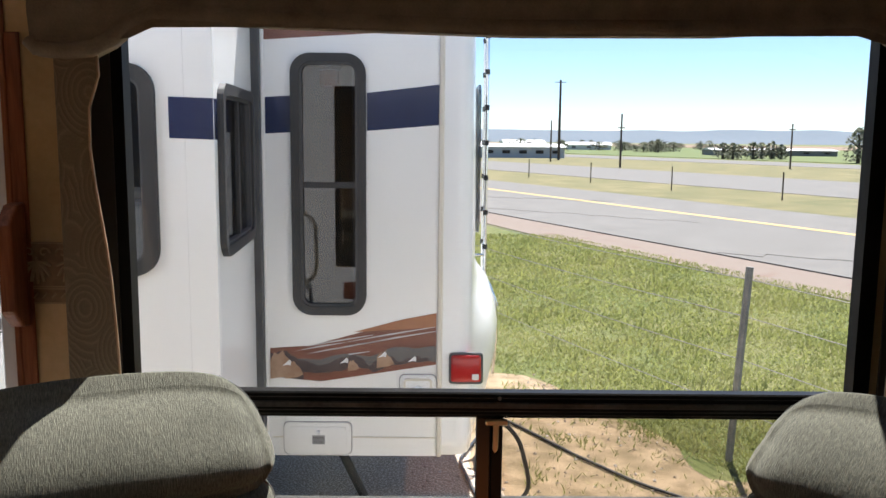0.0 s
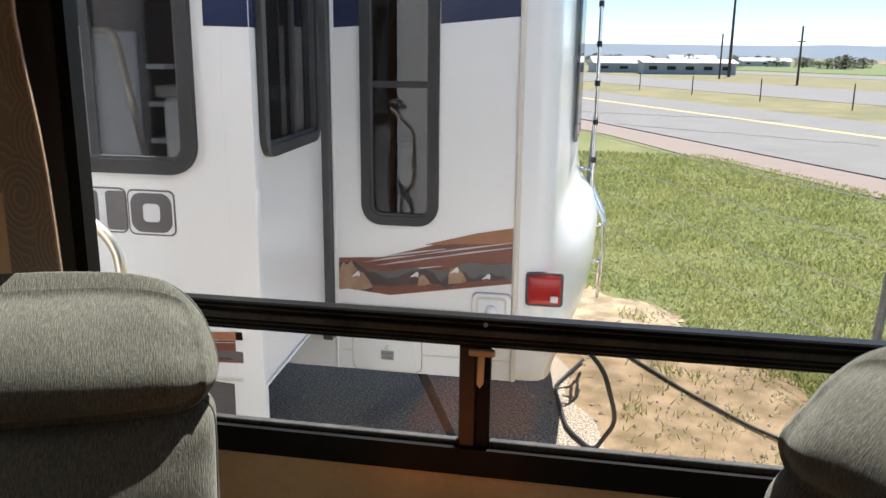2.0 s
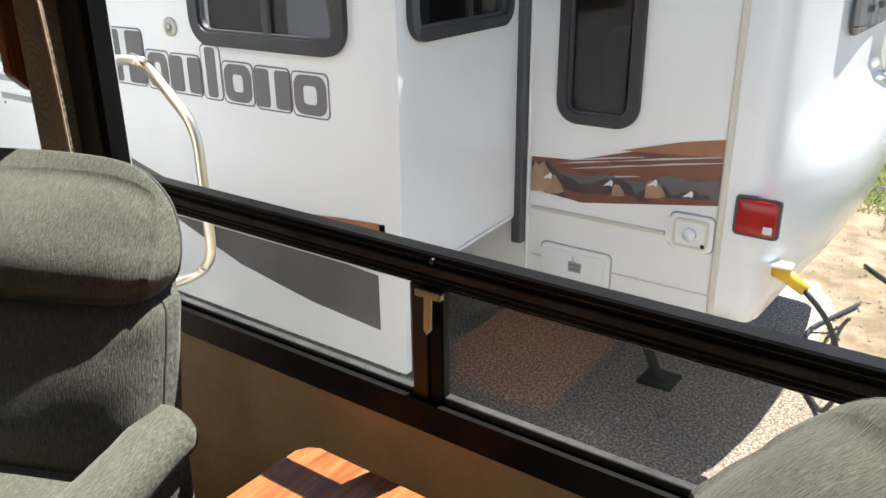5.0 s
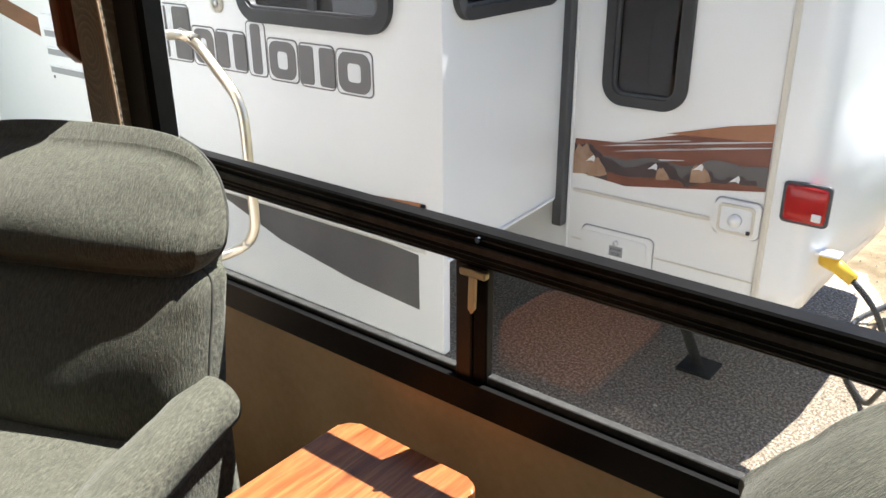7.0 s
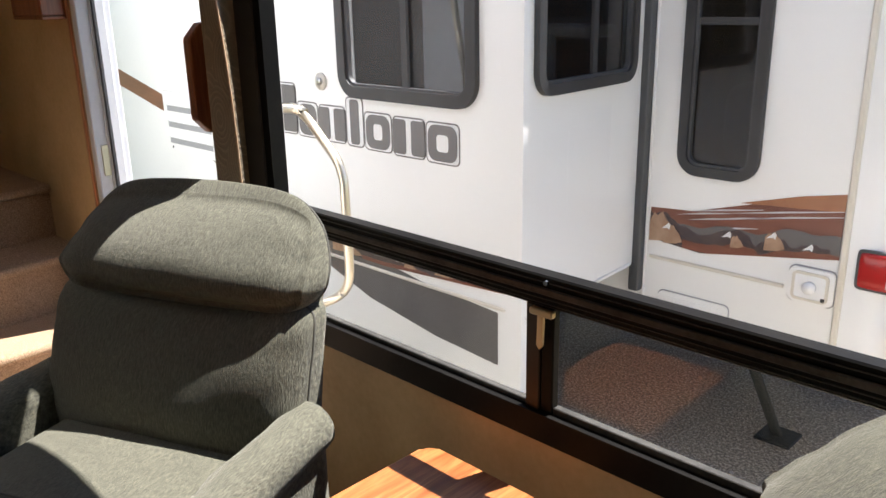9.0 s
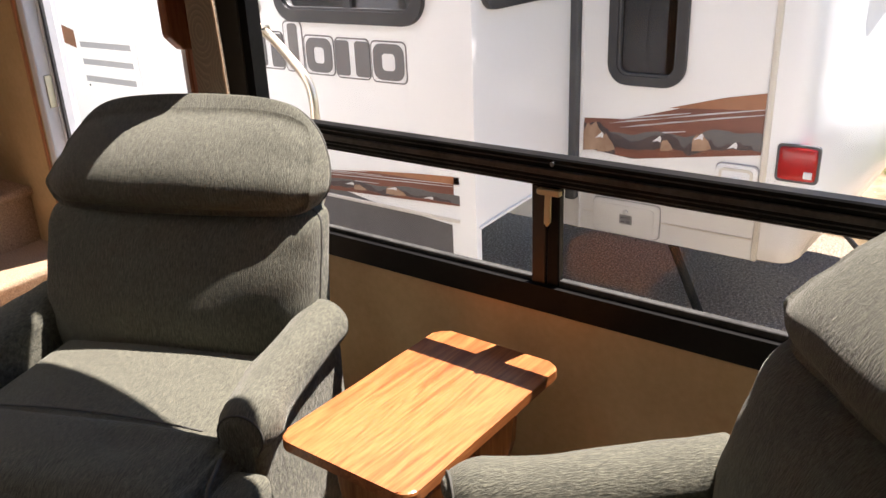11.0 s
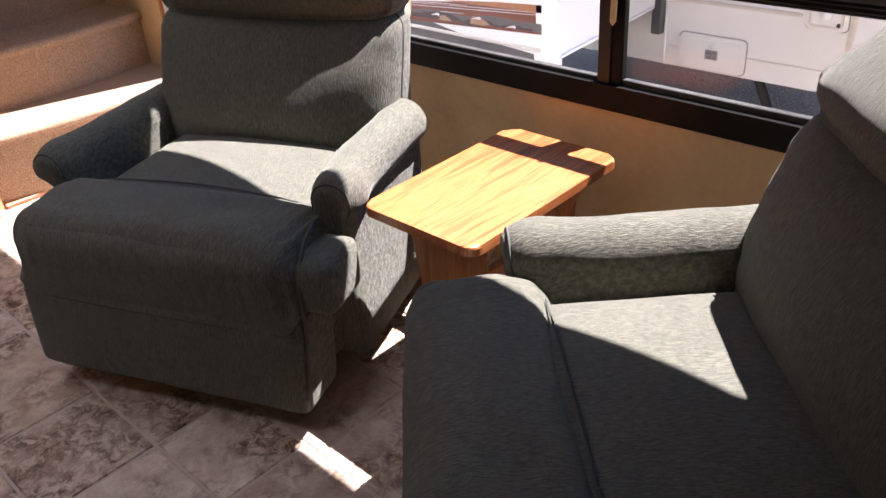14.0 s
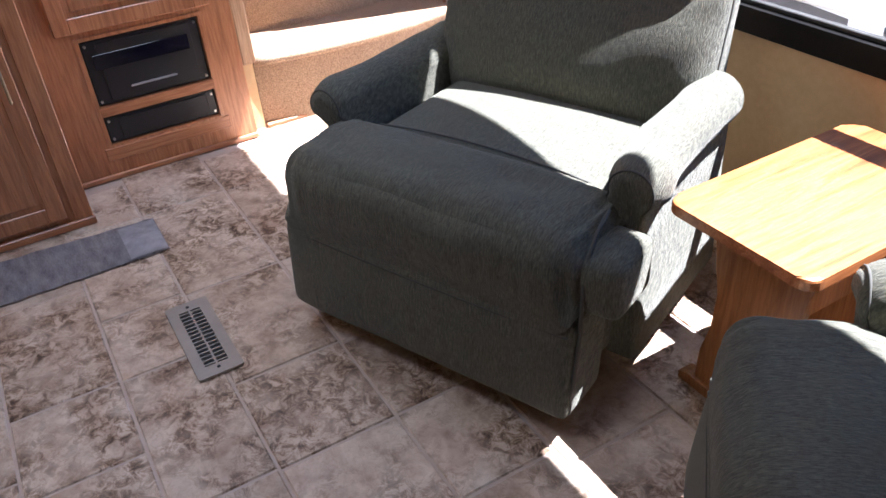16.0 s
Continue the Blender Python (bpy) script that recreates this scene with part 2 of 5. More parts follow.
M = {
    "fabric": fabric_material(),
    "piping": plain("piping", (0.075, 0.072, 0.06), 0.9),
    "wallpaper": mottled("ochre_wallpaper", (0.47, 0.32, 0.155), (0.66, 0.48, 0.26), 3.5, 0.6, 45.0, 0.08),
    "border": mottled("scroll_border", (0.20, 0.135, 0.075), (0.29, 0.20, 0.115), 26.0, 0.6, 80.0, 0.1, low=0.45, high=0.55),
    "scroll": plain("scroll_print", (0.42, 0.31, 0.185), 0.7),
    "decal_tan": mottled("decal_tan", (0.26, 0.14, 0.08), (0.46, 0.31, 0.21), 14.0, 0.3, 60.0, 0.0),
    "ceiling": mottled("ceiling_white", (0.62, 0.60, 0.55), (0.72, 0.70, 0.65), 3.0, 0.8, 90.0, 0.1),
    "brocade": brocade_material(),
    "valance": mottled("valance_cloth", (0.15, 0.12, 0.085), (0.27, 0.22, 0.16), 14.0, 0.9, 160.0, 0.4),
    "lining": plain("dark_lining", (0.05, 0.042, 0.035), 0.9),
    "black": mottled("black_aluminium", (0.006, 0.006, 0.006), (0.014, 0.013, 0.012), 6.0, 0.38, 70.0, 0.05),
    # grey of the dusty ledges; also paints the light lines on the bar
    "dust_glint_black": mottled("dust_glint_black", (0.03, 0.029, 0.028), (0.10, 0.097, 0.09), 9.0, 0.5, 90.0, 0.05),
    "bronze": plain("bronze_frame", (0.028, 0.017, 0.011), 0.35, 0.3),
    "glass": glass_material("window_glass"),
    "screen_glass": glass_material("screened_glass", (0.80, 0.78, 0.75)),
    "oak": wood_material("oak_top", (0.23, 0.065, 0.016), (0.37, 0.122, 0.035), (0.49, 0.182, 0.056)),
    "oak_z": wood_material("oak_upright", (0.24, 0.085, 0.024), (0.34, 0.135, 0.04), (0.42, 0.18, 0.058), "z"),
    "cabinet_x": wood_material("cabinet_wood_rail", (0.33, 0.125, 0.05), (0.46, 0.195, 0.085), (0.54, 0.25, 0.115), "y"),
    "cabinet_z": wood_material("cabinet_wood", (0.33, 0.125, 0.05), (0.46, 0.195, 0.085), (0.54, 0.25, 0.115), "z"),
    "cherry": wood_material("cherry_wood", (0.17, 0.052, 0.022), (0.25, 0.08, 0.034), (0.31, 0.11, 0.048), "z", 0.4),
    "trim_wood": wood_material("pale_trim", (0.48, 0.29, 0.155), (0.58, 0.37, 0.21), (0.64, 0.43, 0.26), "z"),
    "tile": tile_material(),
    "grout": mottled("grout", (0.42, 0.33, 0.27), (0.52, 0.42, 0.35), 12.0, 0.9, 90.0, 0.2),
    "carpet": carpet_material(),
    "vent": mottled("vent_metal", (0.27, 0.235, 0.20), (0.36, 0.315, 0.27), 9.0, 0.45, 90.0, 0.02, 0.0),
    # near black: paints the shade in the register, also colours undersides and metal parts
    "dark": plain("near_black", (0.012, 0.012, 0.012), 0.7),
    "electronics": mottled("black_panel", (0.012, 0.012, 0.014), (0.028, 0.028, 0.03), 5.0, 0.35, 200.0, 0.02),
    "display": plain("display_window", (0.008, 0.008, 0.018), 0.08),
    "steel": plain("brushed_steel", (0.62, 0.6, 0.57), 0.28, 1.0),
    "chrome": plain("chrome", (0.8, 0.8, 0.8), 0.12, 1.0),
    "brass": plain("worn_brass", (0.55, 0.45, 0.30), 0.35, 0.9),
    "rail": plain("satin_rail", (0.78, 0.70, 0.56), 0.3, 0.85),
    "white_frame": plain("white_aluminium", (0.74, 0.76, 0.80), 0.4),
    "gel": mottled("white_fibreglass", (0.82, 0.82, 0.81), (0.87, 0.865, 0.85), 1.4, 0.22, 40.0, 0.015),
    "cap": mottled("white_cap", (0.81, 0.82, 0.825), (0.86, 0.86, 0.86), 1.8, 0.16, 40.0, 0.01),
    "cream": mottled("cream_trim", (0.62, 0.58, 0.50), (0.72, 0.68, 0.60), 5.0, 0.4, 60.0, 0.02),
    "navy": mottled("navy_stripe", (0.018, 0.028, 0.075), (0.028, 0.04, 0.10), 3.0, 0.25, 60.0, 0.01),
    "rubber": mottled("rubber_seal", (0.02, 0.021, 0.023), (0.042, 0.043, 0.046), 6.0, 0.55, 80.0, 0.05),
    "gasket": mottled("grey_gasket", (0.05, 0.052, 0.056), (0.08, 0.082, 0.088), 6.0, 0.5, 80.0, 0.05),
    "tint": glass_material("tinted_glass", (0.42, 0.43, 0.44), 0.0, 0.065),
    "clear_tint": glass_material("slide_glass", (0.62, 0.63, 0.64), 0.0, 0.02),
    # low grey puts the dimness of the rooms behind glass into the colour
    "inside": mottled("painted_dim_interior", (0.16, 0.155, 0.15), (0.28, 0.27, 0.26), 2.0, 0.8, 30.0, 0.05),
    "decal_brown": mottled("decal_brown", (0.13, 0.045, 0.03), (0.24, 0.09, 0.055), 5.0, 0.3, 60.0, 0.0, stretch=(0.6, 1, 4)),
    "decal_rust": mottled("decal_rust", (0.26, 0.10, 0.045), (0.42, 0.19, 0.09), 7.0, 0.3, 60.0, 0.0),
    "decal_dark": mottled("decal_dark", (0.04, 0.03, 0.035), (0.09, 0.065, 0.06), 7.0, 0.3, 60.0, 0.0),
    "decal_grey": mottled("decal_grey", (0.09, 0.085, 0.085), (0.15, 0.14, 0.14), 2.0, 0.3, 60.0, 0.0),
    "decal_silver": mottled("decal_silver", (0.45, 0.45, 0.46), (0.62, 0.62, 0.63), 4.0, 0.3, 60.0, 0.0),
    "decal_white": plain("decal_white", (0.8, 0.8, 0.8), 0.3),
    "red": mottled("red_lens", (0.30, 0.012, 0.014), (0.48, 0.025, 0.022), 12.0, 0.12, 120.0, 0.1),
    "amber": plain("amber_lens", (0.55, 0.10, 0.02), 0.2),
    "yellow": plain("yellow_plastic", (0.78, 0.50, 0.04), 0.4),
    "cable": plain("black_cable", (0.025, 0.025, 0.027), 0.55),
    "grass": grass_material(),
    "dirt": mottled("dry_dirt", (0.15, 0.11, 0.055), (0.36, 0.265, 0.165), 4.5, 1.0, 45.0, 0.9, low=0.38, high=0.62),
    "gravel": mottled("gravel", (0.18, 0.145, 0.11), (0.72, 0.63, 0.51), 62.0, 0.95, 150.0, 1.0, low=0.46, high=0.6),
    "verge": mottled("red_verge", (0.15, 0.085, 0.062), (0.19, 0.155, 0.125), 1.6, 1.0, 14.0, 0.6, low=0.28, high=0.42),
    "asphalt": mottled("asphalt", (0.118, 0.11, 0.098), (0.16, 0.15, 0.135), 0.9, 0.95, 50.0, 0.3),
    "road_yellow": mottled("road_yellow", (0.50, 0.34, 0.10), (0.62, 0.45, 0.16), 3.0, 0.9, 50.0, 0.2),
    "tar": plain("tar", (0.05, 0.048, 0.045), 0.8),
    "post": mottled("weathered_post", (0.13, 0.13, 0.125), (0.25, 0.245, 0.235), 12.0, 0.8, 70.0, 0.2),
    "wire": plain("fence_wire", (0.32, 0.30, 0.27), 0.5, 0.6),
    "pole": mottled("pole_wood", (0.05, 0.04, 0.032), (0.10, 0.08, 0.06), 4.0, 0.9, 40.0, 0.1),
    # far crowns only: leaf colour is lightened to carry the distance haze
    "leaf": mottled("leaf", (0.085, 0.095, 0.05), (0.15, 0.155, 0.085), 8.0, 0.8, 60.0, 0.0),
    "barn": mottled("metal_siding", (0.30, 0.34, 0.38), (0.42, 0.45, 0.48), 0.4, 0.6, 8.0, 0.0),
    "roof_white": plain("pale_roof", (0.62, 0.62, 0.62), 0.5),
    # distance haze is put into the hills' blue-grey colour
    "hill": mottled("haze_tinted_hills", (0.10, 0.125, 0.15), (0.125, 0.15, 0.175), 0.004, 1.0, 0.05, 0.0),
    "field": mottled("green_field", (0.08, 0.11, 0.03), (0.125, 0.145, 0.045), 0.02, 1.0, 0.5, 0.0),
    "dry_grass": mottled("dry_roadside_grass", (0.085, 0.088, 0.03), (0.20, 0.165, 0.075), 0.5, 1.0, 6.0, 0.3, low=0.35, high=0.65),
    "soil": mottled("bare_field", (0.17, 0.115, 0.075), (0.23, 0.165, 0.11), 0.02, 1.0, 0.5, 0.0),
    "sign_blue": plain("sign_blue", (0.02, 0.09, 0.25), 0.5),
    "paper": mottled("clear_tape", (0.22, 0.20, 0.215), (0.52, 0.49, 0.49), 11.0, 0.25, 60.0, 0.3, stretch=(1, 3, 1)),
    "tape_fold": mottled("folded_tape", (0.42, 0.40, 0.42), (0.68, 0.66, 0.67), 16.0, 0.25, 60.0, 0.3),
    # grey of the labels; also paints the shade in panel gaps and vent slots
    "label_gap_grey": plain("label_gap_grey", (0.33, 0.33, 0.34), 0.5),
}


for key in ("black", "dust_glint_black"):
    M[key].node_tree.nodes["Principled BSDF"].inputs["Specular IOR Level"].default_value = 0.09


# ---- mesh helpers ----
def mesh_from(name, bm, material, smooth=False):
    me = bpy.data.meshes.new(name)
    bmesh.ops.recalc_face_normals(bm, faces=bm.faces)
    bm.to_mesh(me)
    bm.free()
    for one in material if isinstance(material, (list, tuple)) else [material]:
        me.materials.append(one)
    if smooth:
        me.polygons.foreach_set("use_smooth", [True] * len(me.polygons))
    return me


def part(name, bm, material, parent=None, label="", smooth=False, at=None):
    """Links a bmesh as one mesh object, under a thing or a part where one is given."""
    ob = new(name, mesh_from(name, bm, material, smooth))
    if parent is not None:
        ob.parent = parent
    if at is not None:
        ob.matrix_basis = at
    return tagged(ob, label)


def thing(name, label, category, at=None, group="", kind=""):
    ob = new(name)
    if at is not None:
        ob.matrix_basis = at
    return tagged(ob, label, category, group, kind)


def add_box(bm, x0, x1, y0, y1, z0, z1, bevel=0.0, m=None, segments=1):
    made = bmesh.ops.create_cube(bm, size=1.0)["verts"]
    for v in made:
        v.co = Vector((x0 + (v.co.x + 0.5) * (x1 - x0), y0 + (v.co.y + 0.5) * (y1 - y0), z0 + (v.co.z + 0.5) * (z1 - z0)))
        if m is not None:
            v.co = m @ v.co
    if bevel:
        edges = list({e for v in made for e in v.link_edges})
        bmesh.ops.bevel(bm, geom=edges, offset=bevel, segments=segments, profile=0.5, affect="EDGES")
    return bm


def box(x0, x1, y0, y1, z0, z1, bevel=0.0, segments=1, m=None):
    return add_box(bmesh.new(), x0, x1, y0, y1, z0, z1, bevel, m, segments)


def add_prism(bm, outline, m, depth, bevel=0.0):
    """A flat outline (x, y) drawn out by depth along its z, placed by the matrix m."""
    low = [bm.verts.new(m @ Vector((x, y, 0))) for x, y in outline]
    top = [bm.verts.new(m @ Vector((x, y, depth))) for x, y in outline]
    bm.faces.new(low[::-1])
    lid = bm.faces.new(top)
    n = len(outline)
    for k in range(n):
        bm.faces.new((low[k], low[(k + 1) % n], top[(k + 1) % n], top[k]))
    if bevel:
        bmesh.ops.bevel(bm, geom=list(lid.edges), offset=bevel, segments=2, profile=0.5, affect="EDGES")
    return bm


def prism(outline, m, depth, bevel=0.0):
    return add_prism(bmesh.new(), outline, m, depth, bevel)


def add_ring(bm, outer, inner, m, depth):
    """A frame between two outlines with equally many corners."""
    n = len(outer)
    rows = [[bm.verts.new(m @ Vector((x, y, d))) for x, y in line] for line, d in ((outer, 0), (outer, depth), (inner, depth), (inner, 0))]
    for a, b in zip(rows, rows[1:] + rows[:1]):
        for k in range(n):
            bm.faces.new((a[k], a[(k + 1) % n], b[(k + 1) % n], b[k]))
    return bm


def rounded(x0, x1, y0, y1, r, n=6):
    """The outline of a rectangle with rounded corners."""
    out = []
    for cx, cy, a in ((x1 - r, y1 - r, 0), (x0 + r, y1 - r, 90), (x0 + r, y0 + r, 180), (x1 - r, y0 + r, 270)):
        for k in range(n + 1):
            t = radians(a + 90 * k / n)
            out.append((cx + r * math.cos(t), cy + r * math.sin(t)))
    return out


def add_tube(bm, points, radius, sides=8, closed=False):
    pts = [Vector(p) for p in points]
    rings = []
    side = None
    for k, p in enumerate(pts):
        a = pts[k - 1] if (k or closed) else p
        b = pts[(k + 1) % len(pts)] if (k < len(pts) - 1 or closed) else p
        ahead = (b - a).normalized()
        if side is None:
            side = ahead.cross(Vector((0, 0, 1)) if abs(ahead.z) < 0.9 else Vector((1, 0, 0))).normalized()
        side = (side - ahead * side.dot(ahead)).normalized()
        up = ahead.cross(side)
        r = radius(k / max(1, len(pts) - 1)) if callable(radius) else radius
        rings.append([bm.verts.new(p + r * (math.cos(t) * side + math.sin(t) * up)) for t in (2 * math.pi * j / sides for j in range(sides))])
    pairs = list(zip(rings, rings[1:] + (rings[:1] if closed else [])))
    for a, b in pairs if closed else pairs[: len(rings) - 1]:
        for j in range(sides):
            bm.faces.new((a[j], a[(j + 1) % sides], b[(j + 1) % sides], b[j]))
    if not closed:
        bm.faces.new(rings[0][::-1]), bm.faces.new(rings[-1])
    return bm


def tube(points, radius, sides=8, closed=False):
    return add_tube(bmesh.new(), points, radius, sides, closed)


def bend(points, r=0.05, n=5):
    """Rounds the corners of a path."""
    pts = [Vector(p) for p in points]
    out = [pts[0]]
    for a, b, c in zip(pts, pts[1:], pts[2:]):
        p, q = b + (a - b).normalized() * r, b + (c - b).normalized() * r
        out += [p.lerp(b, t).lerp(b.lerp(q, t), t) for t in (k / n for k in range(n + 1))]
    return out + [pts[-1]]


def cushion(x0, x1, y0, y1, z0, z1, r, n=18, puff=(0, 0, 0), warp=None, seed=0.0, wrinkle=0.0, seam=None):
    """A soft box with rounded edges and swollen faces; warp bends each point."""
    bm = bmesh.new()
    c = Vector(((x0 + x1) / 2, (y0 + y1) / 2, (z0 + z1) / 2))
    h = Vector(((x1 - x0) / 2, (y1 - y0) / 2, (z1 - z0) / 2))
    found = {}

    def vert(g):
        key = tuple(g)
        if key not in found:
            p = Vector([math.sin(max(-1, min(1, 2 * v / n - 1)) * math.pi / 2) for v in g])
            inner = Vector([max(h[k] - r, 0.001) for k in range(3)])
            q = Vector([p[k] * h[k] for k in range(3)])
            near = Vector([max(-inner[k], min(inner[k], q[k])) for k in range(3)])
            off = q - near
            if off.length > 1e-6:
                q = near + off.normalized() * min(r, max(abs(off[k]) for k in range(3)))
            e = Vector([1 - p[k] ** 2 for k in range(3)])
            q += Vector((puff[0] * p.x * e.y * e.z, puff[1] * p.y * e.x * e.z, puff[2] * p.z * e.x * e.y))
            if wrinkle:
                w = noise.noise(Vector((q.x * 9 + seed, q.y * 9, q.z * 13)))
                q *= 1 + wrinkle * w
            q += c
            found[key] = bm.verts.new(warp(q) if warp else q)
        return found[key]

    for axis in range(3):
        u, v = (axis + 1) % 3, (axis + 2) % 3
        for side in (0, n):
            for i in range(n):
                for j in range(n):
                    quad = []
                    for a, b in ((i, j), (i + 1, j), (i + 1, j + 1), (i, j + 1)):
                        g = [0, 0, 0]
                        g[axis], g[u], g[v] = side, a, b
                        quad.append(vert(g))
                    bm.faces.new(quad)
    for _ in range(3):
        bmesh.ops.smooth_vert(bm, verts=bm.verts, factor=0.5, use_axis_x=True, use_axis_y=True, use_axis_z=True)
    if seam is None:
        return bm
    # the loop of points round one slice of the cushion's depth, for a welt
    ring = [(k, n) for k in range(n)] + [(n, n - k) for k in range(n)] + [(n - k, 0) for k in range(n)] + [(0, k) for k in range(n)]
    return bm, [found[(a, seam, b)].co.copy() for a, b in ring]


STAND = Matrix.Rotation(radians(90), 4, "X")


def on_wall(y):
    """Draws outlines (x, z) on a wall that faces -y; depth goes towards -y."""
    return Matrix.Translation((0, y, 0)) @ STAND


def on_side(x):
    """Draws outlines (y, z) on a wall that faces +x; depth goes towards +x."""
    return Matrix.Translation((x, 0, 0)) @ Matrix(((0, 0, 1, 0), (1, 0, 0, 0), (0, 1, 0, 0), (0, 0, 0, 1)))


def wall_with_holes(x0, x1, z0, z1, holes, m, depth):
    """A wall panel made of blocks round its rectangular openings (a, b, low, high)."""
    bm = bmesh.new()
    xs = sorted({x0, x1, *[v for hole in holes for v in hole[:2]]})
    zs = sorted({z0, z1, *[v for hole in holes for v in hole[2:]]})
    for a, b in zip(xs, xs[1:]):
        for c, d in zip(zs, zs[1:]):
            if not any(h[0] <= a and b <= h[1] and h[2] <= c and d <= h[3] for h in holes):
                add_prism(bm, [(a, c), (b, c), (b, d), (a, d)], m, depth)
    bmesh.ops.remove_doubles(bm, verts=bm.verts, dist=1e-5)
    return bm


# ---- setting: the room ----
WX0, WX1, WZ0, WZ1 = -1.07, 1.02, 0.625, 2.17
DX0, DX1 = -2.39, -1.36
H = 2.35
tagged(part("wall_window", wall_with_holes(-4.6, 2.6, 0, H, [(WX0, WX1, WZ0, WZ1), (DX0, DX1, 0, 2.3), (-4.36, -3.40, 1.85, 2.05)], on_wall(0.05), 0.05), M["wallpaper"]),
       "ochre mottled wallpaper wall with a wide window", "wall", kind="structure")
tagged(part("wall_back", box(-4.6, 2.6, -3.3, -3.25, 0, H), M["wallpaper"]), "plain ochre wall behind", "wall", kind="structure")
tagged(part("wall_east", box(2.6, 2.65, -3.3, 0.05, 0, H), M["wallpaper"]), "plain ochre end wall", "wall", kind="structure")
tagged(part("wall_west", box(-4.65, -4.6, -3.3, 0.05, 0, H + 0.9), M["wallpaper"]), "plain wall at the top of the steps", "wall", kind="structure")
# the ceiling's openings only hold the added fill lamps; the roof above is closed
tagged(part("ceiling", wall_with_holes(-4.65, 2.65, -3.3, 0.05, [(hx - 0.35, hx + 0.35, hy - 0.3, hy + 0.3) for hx, hy, _ in FILL_LAMPS], Matrix.Translation((0, 0, H)), 0.05), M["ceiling"]), "plain pale ceiling", "ceiling", kind="structure")
floor = tagged(part("floor", box(-2.45, 2.6, -3.3, 0.05, -0.06, -0.004), M["grout"]), "beige stone-look floor tiles with brown grout", "floor", kind="structure")


# ---- the big window ----
def big_window():
    w = thing("window_1", "wide black-framed window with two lower sliding panes", "window", kind="structure")
    m = on_wall(0.03)
    outer, inner = rounded(WX0, WX1, WZ0, WZ1, 0.09), rounded(WX0 + 0.045, WX1 - 0.045, WZ0 + 0.07, WZ1 - 0.05, 0.07)
    bm = add_ring(bmesh.new(), outer, inner, m, 0.05)
    part("window_frame", bm, M["black"], w)
    part("bar", box(WX0 + 0.04, WX1 - 0.04, -0.012, 0.03, 0.955, 1.028, 0.004), M["black"], w)
    part("bar_ledge", box(WX0 + 0.04, WX1 - 0.04, -0.02, -0.012, 0.985, 1.002, 0.003), M["dust_glint_black"], w)
    # thin grey strips paint the light caught along the bar's edges
    for z in (0.963, 0.974, 1.012):
        part("bar_edge_glint", box(WX0 + 0.045, WX1 - 0.045, -0.0145, -0.0115, z, z + 0.003, 0.0008), M["dust_glint_black"], w)
    part("mullion", box(-0.075, -0.035, -0.008, 0.03, 0.69, 0.955, 0.003), M["bronze"], w)
    part("sash_stile", box(-0.034, 0.0, -0.004, 0.02, 0.69, 0.955, 0.003), M["black"], w)
    part("track", box(WX0 + 0.05, WX1 - 0.05, -0.018, 0.02, 0.655, 0.672, 0.003), M["dust_glint_black"], w)
    part("sash_rail", box(0.0, WX1 - 0.045, 0.0, 0.02, 0.692, 0.712, 0.002), M["dust_glint_black"], w)
    part("glazing_bead", box(WX0 + 0.045, -0.076, 0.0, 0.02, 0.695, 0.708, 0.002), M["dust_glint_black"], w)
    for name, a, b, c, d, mat in (("upper_pane", WX0 + 0.03, WX1 - 0.03, 1.02, WZ1 - 0.03, "glass"), ("left_pane", WX0 + 0.03, -0.06, 0.68, 0.97, "glass"),
                                  ("screened_pane", -0.01, WX1 - 0.03, 0.68, 0.97, "screen_glass")):
        p = part(name, prism([(a, c), (b, c), (b, d), (a, d)], on_wall(0.022), 0.003), M[mat], w)
        p.visible_shadow = False
    latch = part("latch", box(-0.05, 0.012, -0.03, -0.012, 0.938, 0.954, 0.003), M["brass"], w, "worn brass latch")
    part("latch_lever", prism([(-0.028, 0.94), (-0.012, 0.94), (-0.014, 0.87), (-0.022, 0.858), (-0.03, 0.868)], on_wall(-0.02), 0.008, 0.002), M["brass"], latch)
    part("screw", tube([(-0.012, -0.014, 1.015), (-0.012, -0.022, 1.015)], 0.006, 8), M["chrome"], w)


big_window()


def landing_window():
    w = thing("window_2", "narrow black-framed window high beside the landing", "window", kind="structure")
    part("window_frame", add_ring(bmesh.new(), rounded(-4.375, -3.385, 1.835, 2.065, 0.03), rounded(-4.35, -3.41, 1.86, 2.04, 0.02), on_wall(-0.001), 0.012), M["black"], w)
    pane = part("pane", prism([(-4.36, 1.85), (-3.40, 1.85), (-3.40, 2.05), (-4.36, 2.05)], on_wall(0.03), 0.003), M["glass"], w)
    pane.visible_shadow = False


landing_window()


